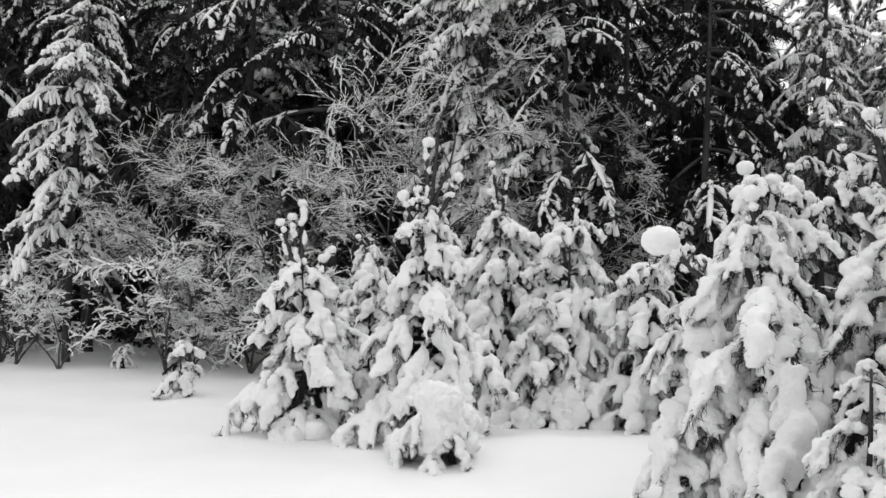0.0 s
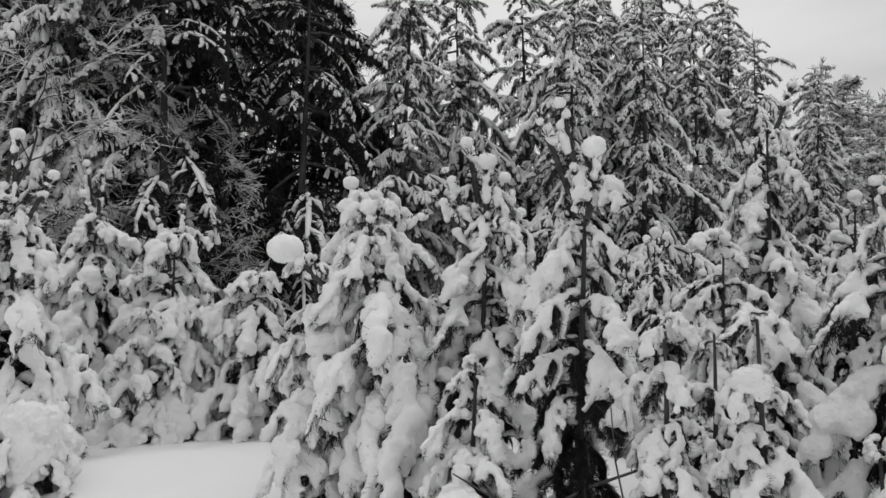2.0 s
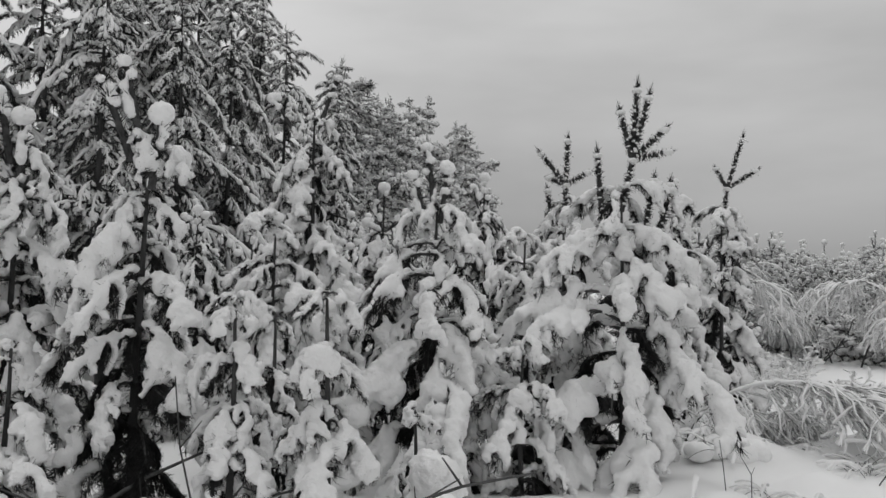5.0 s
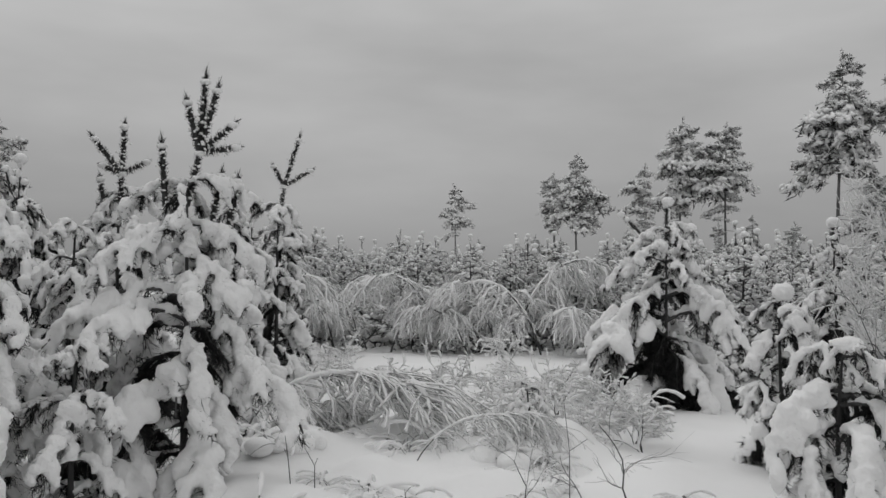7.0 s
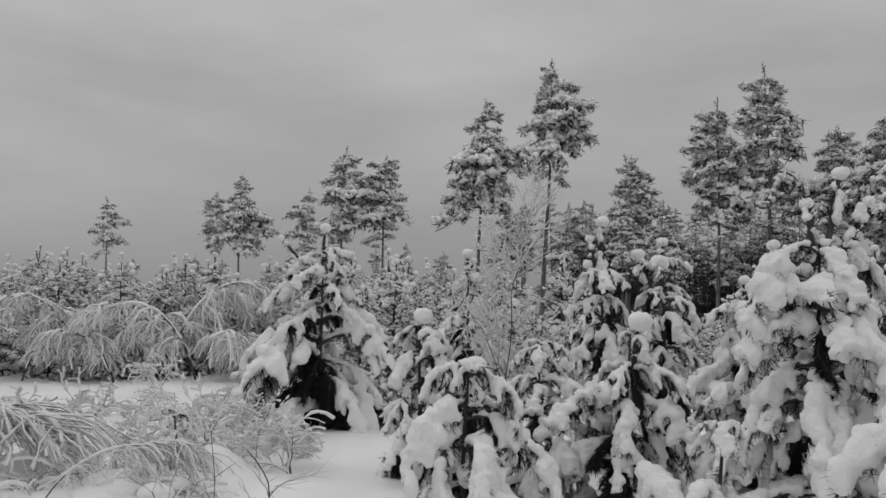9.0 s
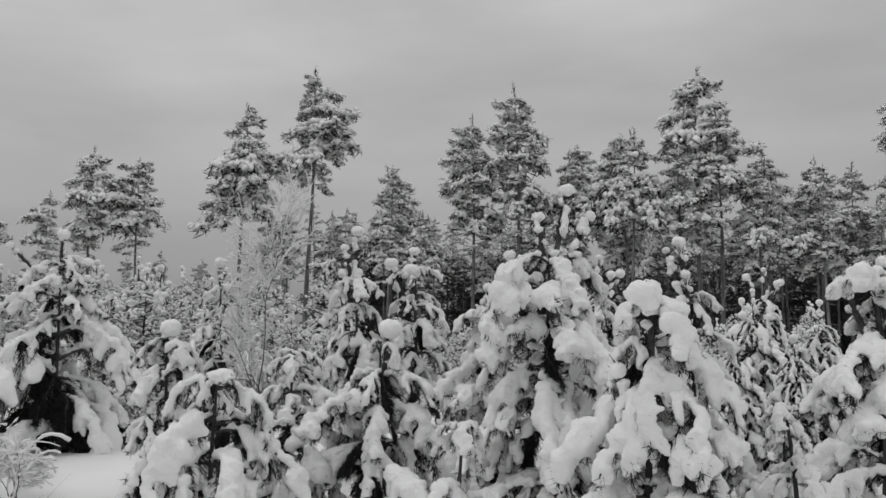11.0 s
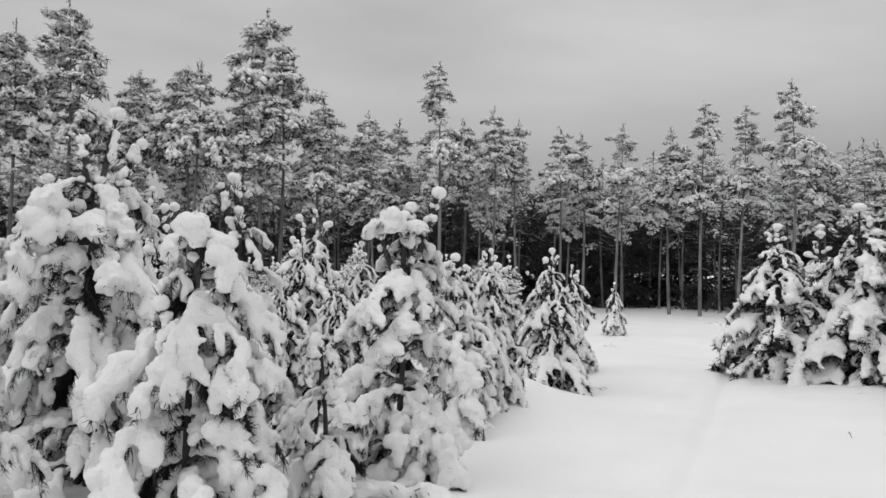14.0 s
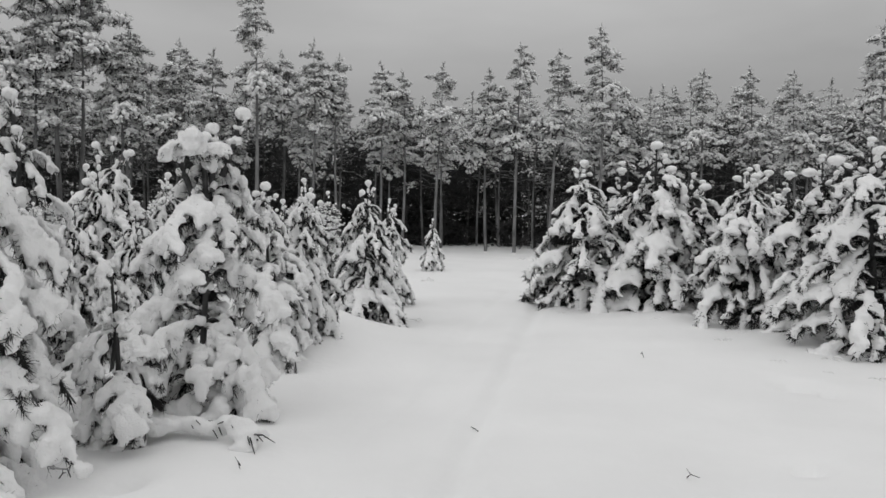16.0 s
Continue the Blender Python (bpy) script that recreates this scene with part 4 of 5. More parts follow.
for x, y, h, r, seed, top, shoots, ball in PINES_A + PINES_B + PINES_C + PINES_D:
    tree = young_pine(x, y, h, r * (1.15 if seed < 10 else 1.0), seed, top, shoots, ball, balls=BALLS_AT.get(seed, ()), bare_p=(0.0 if seed < 10 or 36 < seed < 48 else 0.35 if 10 < seed < 37 or seed == 44 else 0.12), fill=(1.2 if seed < 10 or 36 < seed < 48 else 1.0), plump=(1.1 if seed < 10 or 36 < seed < 48 and seed != 44 else 1.05), sparse=(0.0 if seed < 10 or 36 < seed < 48 and seed != 44 else 0.3 if 20 < seed < 24 else 0.4 if 20 < seed < 37 or seed == 44 else 0.3), clumpy=(0.75 if seed in (27, 39, 41, 42, 46, 47) or 20 < seed < 24 else 0.5 if 30 < seed < 45 else 0.25), taper=(0.9 if seed in (27, 15, 2) else 0.6), tip=(0.2 if seed in (27, 15, 2) else 0.36))
    for tip in TIPS.get(seed, ()):
        bristle_shoot(tree, random.Random(seed), Vector(FEET[seed]) - tree.location, Vector(tip) - tree.location)
    for foot, tip in SIDE_SHOOTS.get(seed, ()):
        bristle_shoot(tree, random.Random(seed), Vector(foot) - tree.location, Vector(tip) - tree.location)
    if seed in FEET:
        bristle_shoot(tree, random.Random(seed), Vector((0, 0, h - 0.15)), Vector(FEET[seed]) - tree.location)
# the pine beside the standpoint, leaning and nearly buried
young_pine(2.2, 5.9, 2.1, 0.85, 10, 0.0, 0, 0.0, lean=(-0.4, 0.1), label="leaning young pine smothered in thick snow", balls=BALLS_AT[10], bare_p=0.0, plump=1.3)
young_pine(1.45, 6.25, 1.85, 0.45, 63, 0.0, 0, 0.0, bare_p=0.0, plump=1.3)
# little pines pressed into mounds
MOUNDS = []
for x, y, h, r, seed in ((-0.52, 7.54, 0.5, 0.5, 51), (-4.41, 11.27, 0.7, 0.4, 52), (-6.74, 14.37, 0.42, 0.26, 53), (8.45, 0.05, 0.5, 0.3, 54)):
    mound = young_pine(x, y, h, r, seed, 0, 0, 0, label="small pine pressed into a snowy mound", low=0.2, tip=0.6)
    MOUNDS.append(mound)

# ---- young pines farther off ----
SAPLINGS = [joined_pine("young_pine", 2.3, 0.85, 500 + i, MIDDLE, 0.08, 0.22, 0.05, 5, reach=lambda q: 0.34 + 0.66 * (1 - q) ** 0.65, ball=0.08) for i in range(6)]
# pines for greater distance: haze put into whiter boughs and paler needles
HAZED_SCRUB = [joined_pine("young_pine", 2.3, 0.85, 520 + i, WHITE, 0.06, 0.3, 0.05, 4, foliage=RIME_HAZE, reach=lambda q: 0.3 + 0.7 * (1 - q) ** 0.7, ball=0.08) for i in range(6)]
ROW = [(3.61, -10.77, 1.72), (2.60, -10.16, 1.72), (3.00, -12.69, 1.64), (4.18, -21.04, 1.3), (4.02, -10.75, 1.55), (4.4, -12.3, 1.6),
       (4.51, -6.85, 1.5), (4.98, -7.88, 1.95), (5.62, -6.1, 2.25), (4.12, -7.24, 1.5), (5.95, -9.64, 2.3), (2.62, -7.97, 1.5), (2.89, -10.9, 1.7),
       (6.76, 5.89, 2.55), (9.13, 5.95, 2.9)]
spot = random.Random(77)
for x, y, h in ROW:
    plant(SAPLINGS[spot.randrange(6)], x, y, spot.uniform(0, 6.28), h / 2.45, "young pine loaded with clumps of snow", "pine tree", "young pines in the snow")

RIDE = [(-0.05, -13.48, 1.95), (-1.20, -13.36, 2.15), (-2.35, -11.86, 1.8), (-3.14, -11.06, 1.85), (-3.42, -10.05, 2.0), (-1.77, -13.6, 1.8), (-2.88, -12.1, 1.75), (-0.6, -14.3, 1.9), (-2.6, -13.2, 1.9), (-4.2, -11.4, 1.9)]
for x, y, h in RIDE:
    wide = spot.uniform(1.3, 1.5)
    plant(SAPLINGS[spot.randrange(6)], x, y, spot.uniform(0, 6.28), wide * 1.15 * h / 2.45, "broad young pine loaded with clumps of snow", "pine tree", "young pines in the snow", 1.0 / wide)


def scatter(count, x0, x1, y0, y1, gap, keep, rng, taken):
    out = []
    for _ in range(count * 30):
        if len(out) >= count:
            break
        x, y = rng.uniform(x0, x1), rng.uniform(y0, y1)
        if keep(x, y) and all((x - a) ** 2 + (y - b) ** 2 > gap * gap for a, b in taken):
            taken.append((x, y))
            out.append((x, y))
    return out


taken = [(p[0], p[1]) for p in PINES_A + PINES_B + PINES_C + PINES_D] + [(p[0], p[1]) for p in ROW + RIDE]
# thicket beyond the first row, north-east, east and south-east
for x, y in scatter(26, 3, 30, 6, 18, 1.3, lambda x, y: y < 9.5 + 0.30 * x and y > 1.0 + 0.52 * x and y > 6.5, spot, taken):
    plant((SAPLINGS if math.hypot(x, y) < 14 else HAZED_SCRUB)[spot.randrange(6)], x, y, spot.uniform(0, 6.28), spot.uniform(0.85, 1.25), "young pine loaded with clumps of snow", "pine tree", "young pines in the snow")
for x, y in scatter(60, 17, 48, -14, 16, 1.4, lambda x, y: y < 0.42 * x and not (-3 < y < 5 and x < 21.5), spot, taken):
    plant((SAPLINGS if math.hypot(x, y) < 14 else HAZED_SCRUB)[spot.randrange(6)], x, y, spot.uniform(0, 6.28), spot.uniform(0.9, 1.2) * (1.0 + 0.02 * max(0, x - 18)), "young pine loaded with clumps of snow", "pine tree", "young pines in the snow")
for x, y in scatter(52, 4.5, 26, -25, -4, 1.1, lambda x, y: x > 4.0 + 0.06 * (-y) and x > 0.3 * -y and (x > 8 or y < -6), spot, taken):
    plant((SAPLINGS if math.hypot(x, y) < 14 else HAZED_SCRUB)[spot.randrange(6)], x, y, spot.uniform(0, 6.28), spot.uniform(0.6, 0.9), "young pine loaded with clumps of snow", "pine tree", "young pines in the snow")
for x, y in scatter(14, -10, -1, -24, -11, 1.3, lambda x, y: x < -1.5 - 0.0 * y, spot, taken):
    plant((SAPLINGS if math.hypot(x, y) < 14 else HAZED_SCRUB)[spot.randrange(6)], x, y, spot.uniform(0, 6.28), spot.uniform(0.65, 0.9), "young pine loaded with clumps of snow", "pine tree", "young pines in the snow")

for x, y in scatter(34, 15, 28, -6, 9, 1.0, lambda x, y: y < 0.38 * x and not (-3 < y < 5 and x < 21.5) and math.hypot(x, y) > 15.5, spot, taken):
    plant(HAZED_SCRUB[spot.randrange(6)], x, y, spot.uniform(0, 6.28), spot.uniform(0.8, 1.25), "young pine loaded with clumps of snow", "pine tree", "young pines in the snow")

# ---- the tall wood close by to the north ----
LADEN_PINES = [joined_pine("forest_pine", 9.0, 1.4, 640 + i, LADEN, (0.12, 0.24, 0.16)[i], 0.36, 0.09, 5, reach=lambda q: 0.24 + 0.76 * (1 - q) ** 0.75, tilt=2, foliage=RIME_HAZE, ragged=0.9) for i in range(3)]
BACK_PINES = [joined_pine("forest_pine", 9.0, 1.2, 660 + i, BACK, (0.5, 0.58, 0.42)[i], 0.5, 0.075, 4, reach=lambda q: 0.18 + 0.82 * (1 - q) ** 0.8, bark=PALE_BARK, clothed=0.15) for i in range(3)]
EDGE_PINES = [joined_pine("forest_pine", 9.0, 1.5, 600 + i, TALL, (0.2, 0.45, 0.32)[i], 0.4, 0.095, 4, reach=lambda q: 0.3 + 0.7 * (1 - q) ** 0.7, tilt=10, clothed=(0.9, 0.8, 0.2)[i], ragged=0.8) for i in range(3)]
CONES = [joined_pine("forest_pine", 9.0, 0.86, 700 + i, FAR, (0.58, 0.64, 0.54, 0.66, 0.5, 0.6)[i], 0.28, 0.08, 4,
                     reach=lambda q: 0.12 + 0.88 * min(1.0, 1.5 * (1 - q)) ** 0.7 * (0.8 + 0.2 * math.sin(9 * q)), bark=PALE_BARK, clothed=1.0, ragged=1.0, foliage=DUSTED) for i in range(6)]
ROUNDS = [joined_pine("forest_pine", 11.0, 1.22, 720 + i, FAR, (0.54, 0.6, 0.5, 0.57)[i], 0.30, 0.10, 4,
                      reach=lambda q: (0.12 + 0.83 * min(1.0, 1.5 * (1 - q)) ** 0.8) * (0.6 + 0.4 * min(1.0, 4 * q)), bark=PALE_BARK, ragged=1.2, foliage=DUSTED) for i in range(4)]
# invented snowless spruces, added to block gaps and darken the woods' interior
SHADE_FILL = [joined_pine("shade_fill_spruce", 5.5, 1.4, 740 + i, SHADE, 0.04, 0.40, 0.06, 4, reach=lambda q: 0.35 + 0.65 * (1 - q), tilt=10, foliage=DUSTED) for i in range(3)]
tall = []
wood_rng = random.Random(5)
NORTH = [(12.18, 15.68, 9.0), (9.92, 14.87, 8.9), (15.27, 16.98, 9.4), (8.87, 16.2, 8.7), (6.91, 15.45, 8.1), (6.13, 17.4, 8.2), (20.64, 18.64, 8.9), (25.61, 20.49, 8.9),
         (32.43, 23.04, 10.5), (40.25, 25.74, 10.8), (23.26, 18.89, 8.3), (18.37, 16.94, 8.0), (14.77, 16.37, 8.5), (42.28, 26.49, 9.9), (28.2, 21.2, 9.4), (36.0, 24.0, 10.0), (7.46, 11.9, 6.6), (9.34, 12.6, 7.0), (11.17, 13.4, 7.3), (10.81, 15.0, 7.9), (14.02, 14.6, 7.3), (17.17, 15.6, 7.2), (20.56, 17.7, 7.9), (24.54, 19.2, 8.2), (9.0, 13.9, 7.5), (-8.2, 15.2, 7.6), (3.4, 14.6, 8.0), (0.9, 14.4, 8.5), (2.2, 15.6, 9.0), (5.2, 14.0, 7.8), (10.8, 17.6, 8.8), (13.4, 18.4, 9.2), (-3.3, 15.8, 8.2), (-1.3, 16.4, 8.8)]
for x, y, h in NORTH:
    tall.append((x, y))
    near_by = math.hypot(x, y) < 27
    plant((EDGE_PINES if -4 < x < 4.2 else LADEN_PINES if near_by else CONES)[wood_rng.randrange(3)], x, y, wood_rng.uniform(0, 6.28), (1.06 if x < 16 else 1.02) * h / 9.0, "tall dark pine with drooping snowy boughs", "pine tree", "tall wood to the north")
for x, y in scatter(13, -15, 6, 13.5, 21, 1.9, lambda x, y: 14.2 + 0.2 * abs(x) < y < 17.5 + 0.2 * abs(x), wood_rng, tall):
    plant(EDGE_PINES[2 if x < 0 else wood_rng.randrange(3)], x, y, wood_rng.uniform(0, 6.28), wood_rng.uniform(1.15, 1.45), "tall dark pine with drooping snowy boughs", "pine tree", "tall wood to the north")
for x, y in scatter(66, -26, 48, 16, 46, 1.5, lambda x, y: 17.5 + 0.32 * abs(x) < y < 26 + 0.4 * abs(x), wood_rng, tall):
    plant((CONES[:3] if y < 22 + 0.32 * abs(x) else BACK_PINES)[wood_rng.randrange(3)], x, y, wood_rng.uniform(0, 6.28), wood_rng.uniform(0.85, 1.0) * (0.95 if x > 6 else 1.5), "tall forest pine standing in the dark wood", "pine tree", "tall wood to the north")
# added rows of dark spruce stand for the shade inside the north wood
for x, y in scatter(96, -28, 30, 17, 36, 1.2, lambda x, y: 18.0 + 0.30 * abs(x) < y < 24 + 0.36 * abs(x), wood_rng, tall):
    plant(SHADE_FILL[wood_rng.randrange(3)], x, y, wood_rng.uniform(0, 6.28), wood_rng.uniform(0.8, 1.2) * (1.7 if x < 5 else 1.0), "dark spruce added to stand for shade inside the wood", "spruce tree", "undergrowth of the north wood")

for x, y, turn, size, k in ((-0.5, 14.7, 1.0, 1.05, 1), (0.75, 15.0, 2.4, 1.1, 0)):
    plant(LADEN_PINES[k], x, y, turn, size, "tall dark pine with drooping snowy boughs", "pine tree", "tall wood to the north")

# ---- the pine forest to the south and single tall pines ----
LONE = [(59.56, 2.71, 8.9), (59.24, -6.13, 11.1), (61.4, -4.6, 10.1), (53.64, -9.8, 9.5), (59.97, -13.67, 13.8), (59.18, -16.68, 13.2), (41.12, -16.89, 13.2), (40.51, -20.55, 15.7),
        (37.5, -23.78, 10.2), (30.9, -24.43, 11.6), (29.55, -26.04, 13.0), (31.06, -31.7, 11.1), (20.84, -28.5, 12.2), (24.52, -28.11, 10.0), (27.63, -27.93, 9.8), (34.84, -22.18, 9.5)]
FRONT = [(13.12, -29.59, 9.3), (19.82, -31.62, 8.7), (18.07, -32.67, 8.2), (16.97, -33.27, 7.9), (11.2, -30.61, 7.6), (8.69, -31.45, 6.9), (6.22, -31.06, 6.8), (3.38, -32.55, 7.7), (0.19, -30.78, 7.9),
         (1.95, -32.69, 7.5), (-3.57, -32.66, 6.7), (-5.26, -32.46, 6.7), (-6.79, -32.21, 6.5), (-8.68, -28.69, 7.3), (4.72, -33.37, 7.0), (8.09, -32.66, 6.8), (10.6, -31.89, 7.3),
         (-2.52, -33.74, 6.2), (-8.1, -31.93, 5.5), (13.47, -32.93, 7.7), (16.33, -29.27, 7.1), (17.73, -28.42, 7.6), (19.78, -25.74, 8.4), (18.9, -27.0, 9.6), (17.44, -27.42, 7.4), (15.48, -28.6, 7.0), (21.6, -25.2, 9.0)]
for x, y, h in LONE:
    tall.append((x, y))
    kind = (ROUNDS if h > 9.9 else CONES)[wood_rng.randrange(4)]
    plant(kind, x, y, wood_rng.uniform(0, 6.28), 1.02 * h / (11.0 if h > 9.9 else 9.0), "tall pine with a bare bole and snowy crown", "pine tree", "tall pines beyond the clearing")
for x, y, h in FRONT:
    tall.append((x, y))
    plant(CONES[wood_rng.randrange(6)], x, y, wood_rng.uniform(0, 6.28), 1.05 * h / 9.0, "slender forest pine with a snow-dusted crown", "pine tree", "pine forest to the south")


def south_edge(x):
    """Where the south forest begins."""
    return -31.5 + 0.5 * max(0, x - 14)


for x, y in scatter(118, -30, 44, -50, -14, 1.4, lambda x, y: south_edge(x) - 9.5 < y < south_edge(x), wood_rng, tall):
    d = math.hypot(x, y)
    kind = CONES[:3] if y > south_edge(x) - 4 else BACK_PINES
    plant(kind[wood_rng.randrange(3)], x, y, wood_rng.uniform(0, 6.28), (1.6 + 0.150 * d) * wood_rng.uniform(0.85, 1.0) / 9.0, "slender forest pine with a snow-dusted crown", "pine tree", "pine forest to the south")
# the same added spruces behind the trunks, for the south forest's dark interior
for x, y in scatter(200, -34, 46, -54, -14, 0.95, lambda x, y: south_edge(x) - 15 < y < south_edge(x) - 5, wood_rng, tall):
    plant(SHADE_FILL[wood_rng.randrange(3)], x, y, wood_rng.uniform(0, 6.28), wood_rng.uniform(1.0, 1.4), "dark spruce added to stand for shade inside the wood", "spruce tree", "undergrowth of the south forest", wood_rng.uniform(0.75, 1.0))
for x, y in scatter(46, 24, 62, -30, 8, 2.0, lambda x, y: y < 0.2 * x and 34 < math.hypot(x, y) < 60, wood_rng, tall):
    if wood_rng.random() < 0.55:
        plant(HAZED_SCRUB[wood_rng.randrange(6)], x, y, wood_rng.uniform(0, 6.28), wood_rng.uniform(1.3, 1.9), "young pine with rime and snow, whitened for distance haze", "pine tree", "scrub beyond the clearing")
    else:
        plant(CONES[wood_rng.randrange(6)], x, y, wood_rng.uniform(0, 6.28), wood_rng.uniform(0.38, 0.6) + 0.12 * (y < -12), "small forest pine dusted with snow", "pine tree", "scrub beyond the clearing")

# ---- bent birches and scrub in the clearing ----
BIRCHES = [bent_birch(40 + i, 1.5 + 0.35 * i, 2.0 + 0.35 * i, 30, 0.55, limbs_n=16, white=0.021, yaw_spread=1.3, plume=1.1, bow=((0.62, 0.7), (0.7, 0.86))[i % 2]) for i in range(5)]
BUSHES = [broadleaf("snowy_shrub", 80 + i, 1.0, (0, 0), 5, 3, 0.09, 0.0095, 0.013, 4) for i in range(4)]
for x, y in scatter(32, 15.5, 28, -7, 9, 1.15, lambda x, y: y < 0.38 * x and not (-3 < y < 5 and x < 20.5) and math.hypot(x, y) > 15.5, spot, []):
    set_bush(BIRCHES[spot.randrange(5)], x, y, spot.uniform(0, 6.28), spot.uniform(0.7, 1.0) * (0.9 if x < 18 else 1.0), "birch bowed to the ground by snow", "birch tree", "bent birches in the clearing")
for x, y, turn, size, k in ((20.0, 0.9, 1.60, 0.85, 0), (20.3, 0.2, 1.2, 0.8, 1), (21.2, 1.6, 1.9, 0.85, 3), (20.4, -0.9, 1.6, 0.9, 2), (18.6, 3.9, 1.3, 0.8, 1), (22.0, -3.4, -1.8, 0.9, 4),
                            (21.0, 2.9, -1.4, 0.8, 2), (22.6, 4.4, 1.7, 0.9, 4), (20.8, -2.1, -1.3, 0.75, 0), (23.0, 0.2, -1.7, 0.95, 3), (22.4, -1.4, 2.2, 0.8, 1), (21.6, 3.6, 2.4, 0.7, 0)):
    set_bush(BIRCHES[k], x, y, turn, size, "birch bowed to the ground by snow", "birch tree", "bent birches in the clearing")
for x, y in scatter(22, -11, 6, 12.5, 17, 0.8, lambda x, y: 12.3 + 0.22 * abs(x) < y, spot, tall):
    set_bush(BUSHES[spot.randrange(4)], x, y, spot.uniform(0, 6.28), spot.uniform(1.3, 2.4), "leafless shrub with snow along its twigs", "shrub", "shrubs at the edge of the wood")

for x, y, size in ((-7.7, 13.9, 1.4), (-8.8, 14.4, 1.6)):
    set_bush(BUSHES[int(10 * size) % 4], x, y, 3 * size, size, "leafless shrub with snow along its twigs", "shrub", "shrubs at the edge of the wood")

# ---- the clearing: low shrubs, bowed twigs and grass poking through the snow ----
LOW = [broadleaf("snowy_shrub", 120 + i, 0.75, (0.1, 0), 3, 5, 0.10, 0.024, 0.007, 5, 0.1) for i in range(4)]
WEED = [broadleaf("bare_sapling", 140 + i, 0.75, (0.05, 0), 3, 5, -0.03, 0.0, 0.006, 1) for i in range(3)]
BOWED = [bent_birch(160 + i, 0.72 + 0.1 * i, 1.7 + 0.2 * i, 40, 0.6, 0.012, 0.003, 0.014, 10, (0.62, 0.74), 0.6, 1.5) for i in range(3)]
for x, y, turn, size, k in ((8.7, 3.15, -1.70, 1.0, 1), (7.4, 1.15, -1.45, 0.5, 2), (9.3, 2.6, -1.9, 0.6, 0)):
    set_bush(BOWED[k], x, y, turn, size, "thin birch stem arched over the snow with hanging twigs", "birch tree", "bowed stems in the clearing")
for x, y, turn, size, k in ((5.95, -0.55, 0, 1.25, 0), (4.6, 1.3, 1, 0.55, 1), (4.75, 0.3, 2, 0.9, 2), (5.9, -0.2, 3, 0.8, 1), (4.3, -0.4, 4, 0.6, 0)):
    set_bush(WEED[k], x, y, turn, size, "thin leafless sapling standing in snow", "sapling", "saplings in the clearing")


def tussock(seed, blades=26, length=0.42, white=0.012):
    """A tuft of tall grass and thin canes bowed over by the snow that lies along them."""
    rng = random.Random(seed)
    wood, snow = Soup(), Soup()
    for k in range(blades):
        pts = arc(rng.uniform(45, 85), -70 + rng.uniform(-18, 50), length * rng.uniform(0.5, 1.3), 7, rng.uniform(0.7, 1.3), rng.gauss(0, 0.5))
        a = rng.uniform(0, 6.28)
        c, t = math.cos(a), math.sin(a)
        pts = pts @ np.array([[c, t, 0], [-t, c, 0], [0, 0, 1]]) + np.array([rng.gauss(0, 0.09), rng.gauss(0, 0.09), -0.03])
        pts[:, 2] = np.maximum(pts[:, 2], -0.04)
        wood.add(*tube(pts, np.linspace(0.0034, 0.0016, 7), 3, False))
        if rng.random() < 0.85:
            lie = pts[2:] + np.array([0, 0, 0.004])
            snow.add(*tube(lie, white * rng.uniform(0.6, 1.7) * np.array([rng.uniform(0.5, 1.3) for _ in lie]), 5))
    for k in range(6):
        snow.add(*blob(np.array([rng.gauss(0, 0.12), rng.gauss(0, 0.12), 0.0]), (rng.gauss(0, 1), rng.gauss(0, 1), 0), rng.uniform(0.09, 0.2), rng.uniform(0.08, 0.14), rng.uniform(0.04, 0.11)))
    return "grass_tussock", (wood.mesh("stem", TWIG), snow.mesh("twig_snow", SNOW))


TUSSOCKS = [tussock(210 + i, 18 + 4 * i, 0.34 + 0.05 * i) for i in range(5)]
low_rng = random.Random(31)
for x, y in scatter(11, 8.2, 12, -1.3, 0.7, 0.45, lambda x, y: True, low_rng, [(8.45, 0.05)]):
    set_bush(LOW[low_rng.randrange(4)], x, y, low_rng.uniform(0, 6.28), low_rng.uniform(0.5, 0.9), "low shrub with snow along its twigs", "shrub", "low shrubs in the clearing")
for x, y in scatter(10, 11, 17, -4, 4.2, 0.8, lambda x, y: y < 0.34 * x, low_rng, [(11.89, -2.07), (6.4, 3.0), (5.7, -2.0), (7.5, -2.2)]):
    set_bush(LOW[low_rng.randrange(4)], x, y, low_rng.uniform(0, 6.28), low_rng.uniform(0.5, 1.1), "low shrub with snow along its twigs", "shrub", "low shrubs in the clearing")
for x, y in scatter(26, 14, 30, -9, 10, 1.0, lambda x, y: y < 0.4 * x and not (-3 < y < 5 and x < 21), low_rng, list(taken)):
    set_bush(BUSHES[low_rng.randrange(4)], x, y, low_rng.uniform(0, 6.28), low_rng.uniform(1.2, 2.2), "leafless shrub with snow along its twigs", "shrub", "shrubs in the clearing")

for x, y in scatter(62, 5.0, 14.5, -1.6, 4.0, 0.42, lambda x, y: y < 0.36 * x and not (x < 7.5 and y > 1.9) and not (x > 10.5 and y < -0.8), low_rng, [(6.4, 3.0), (8.45, 0.05)]):
    set_bush(TUSSOCKS[low_rng.randrange(5)], x, y, low_rng.uniform(0, 6.28), low_rng.uniform(0.55, 1.2), "tuft of dead grass bowed under snow", "grass", "tussocks in the clearing")

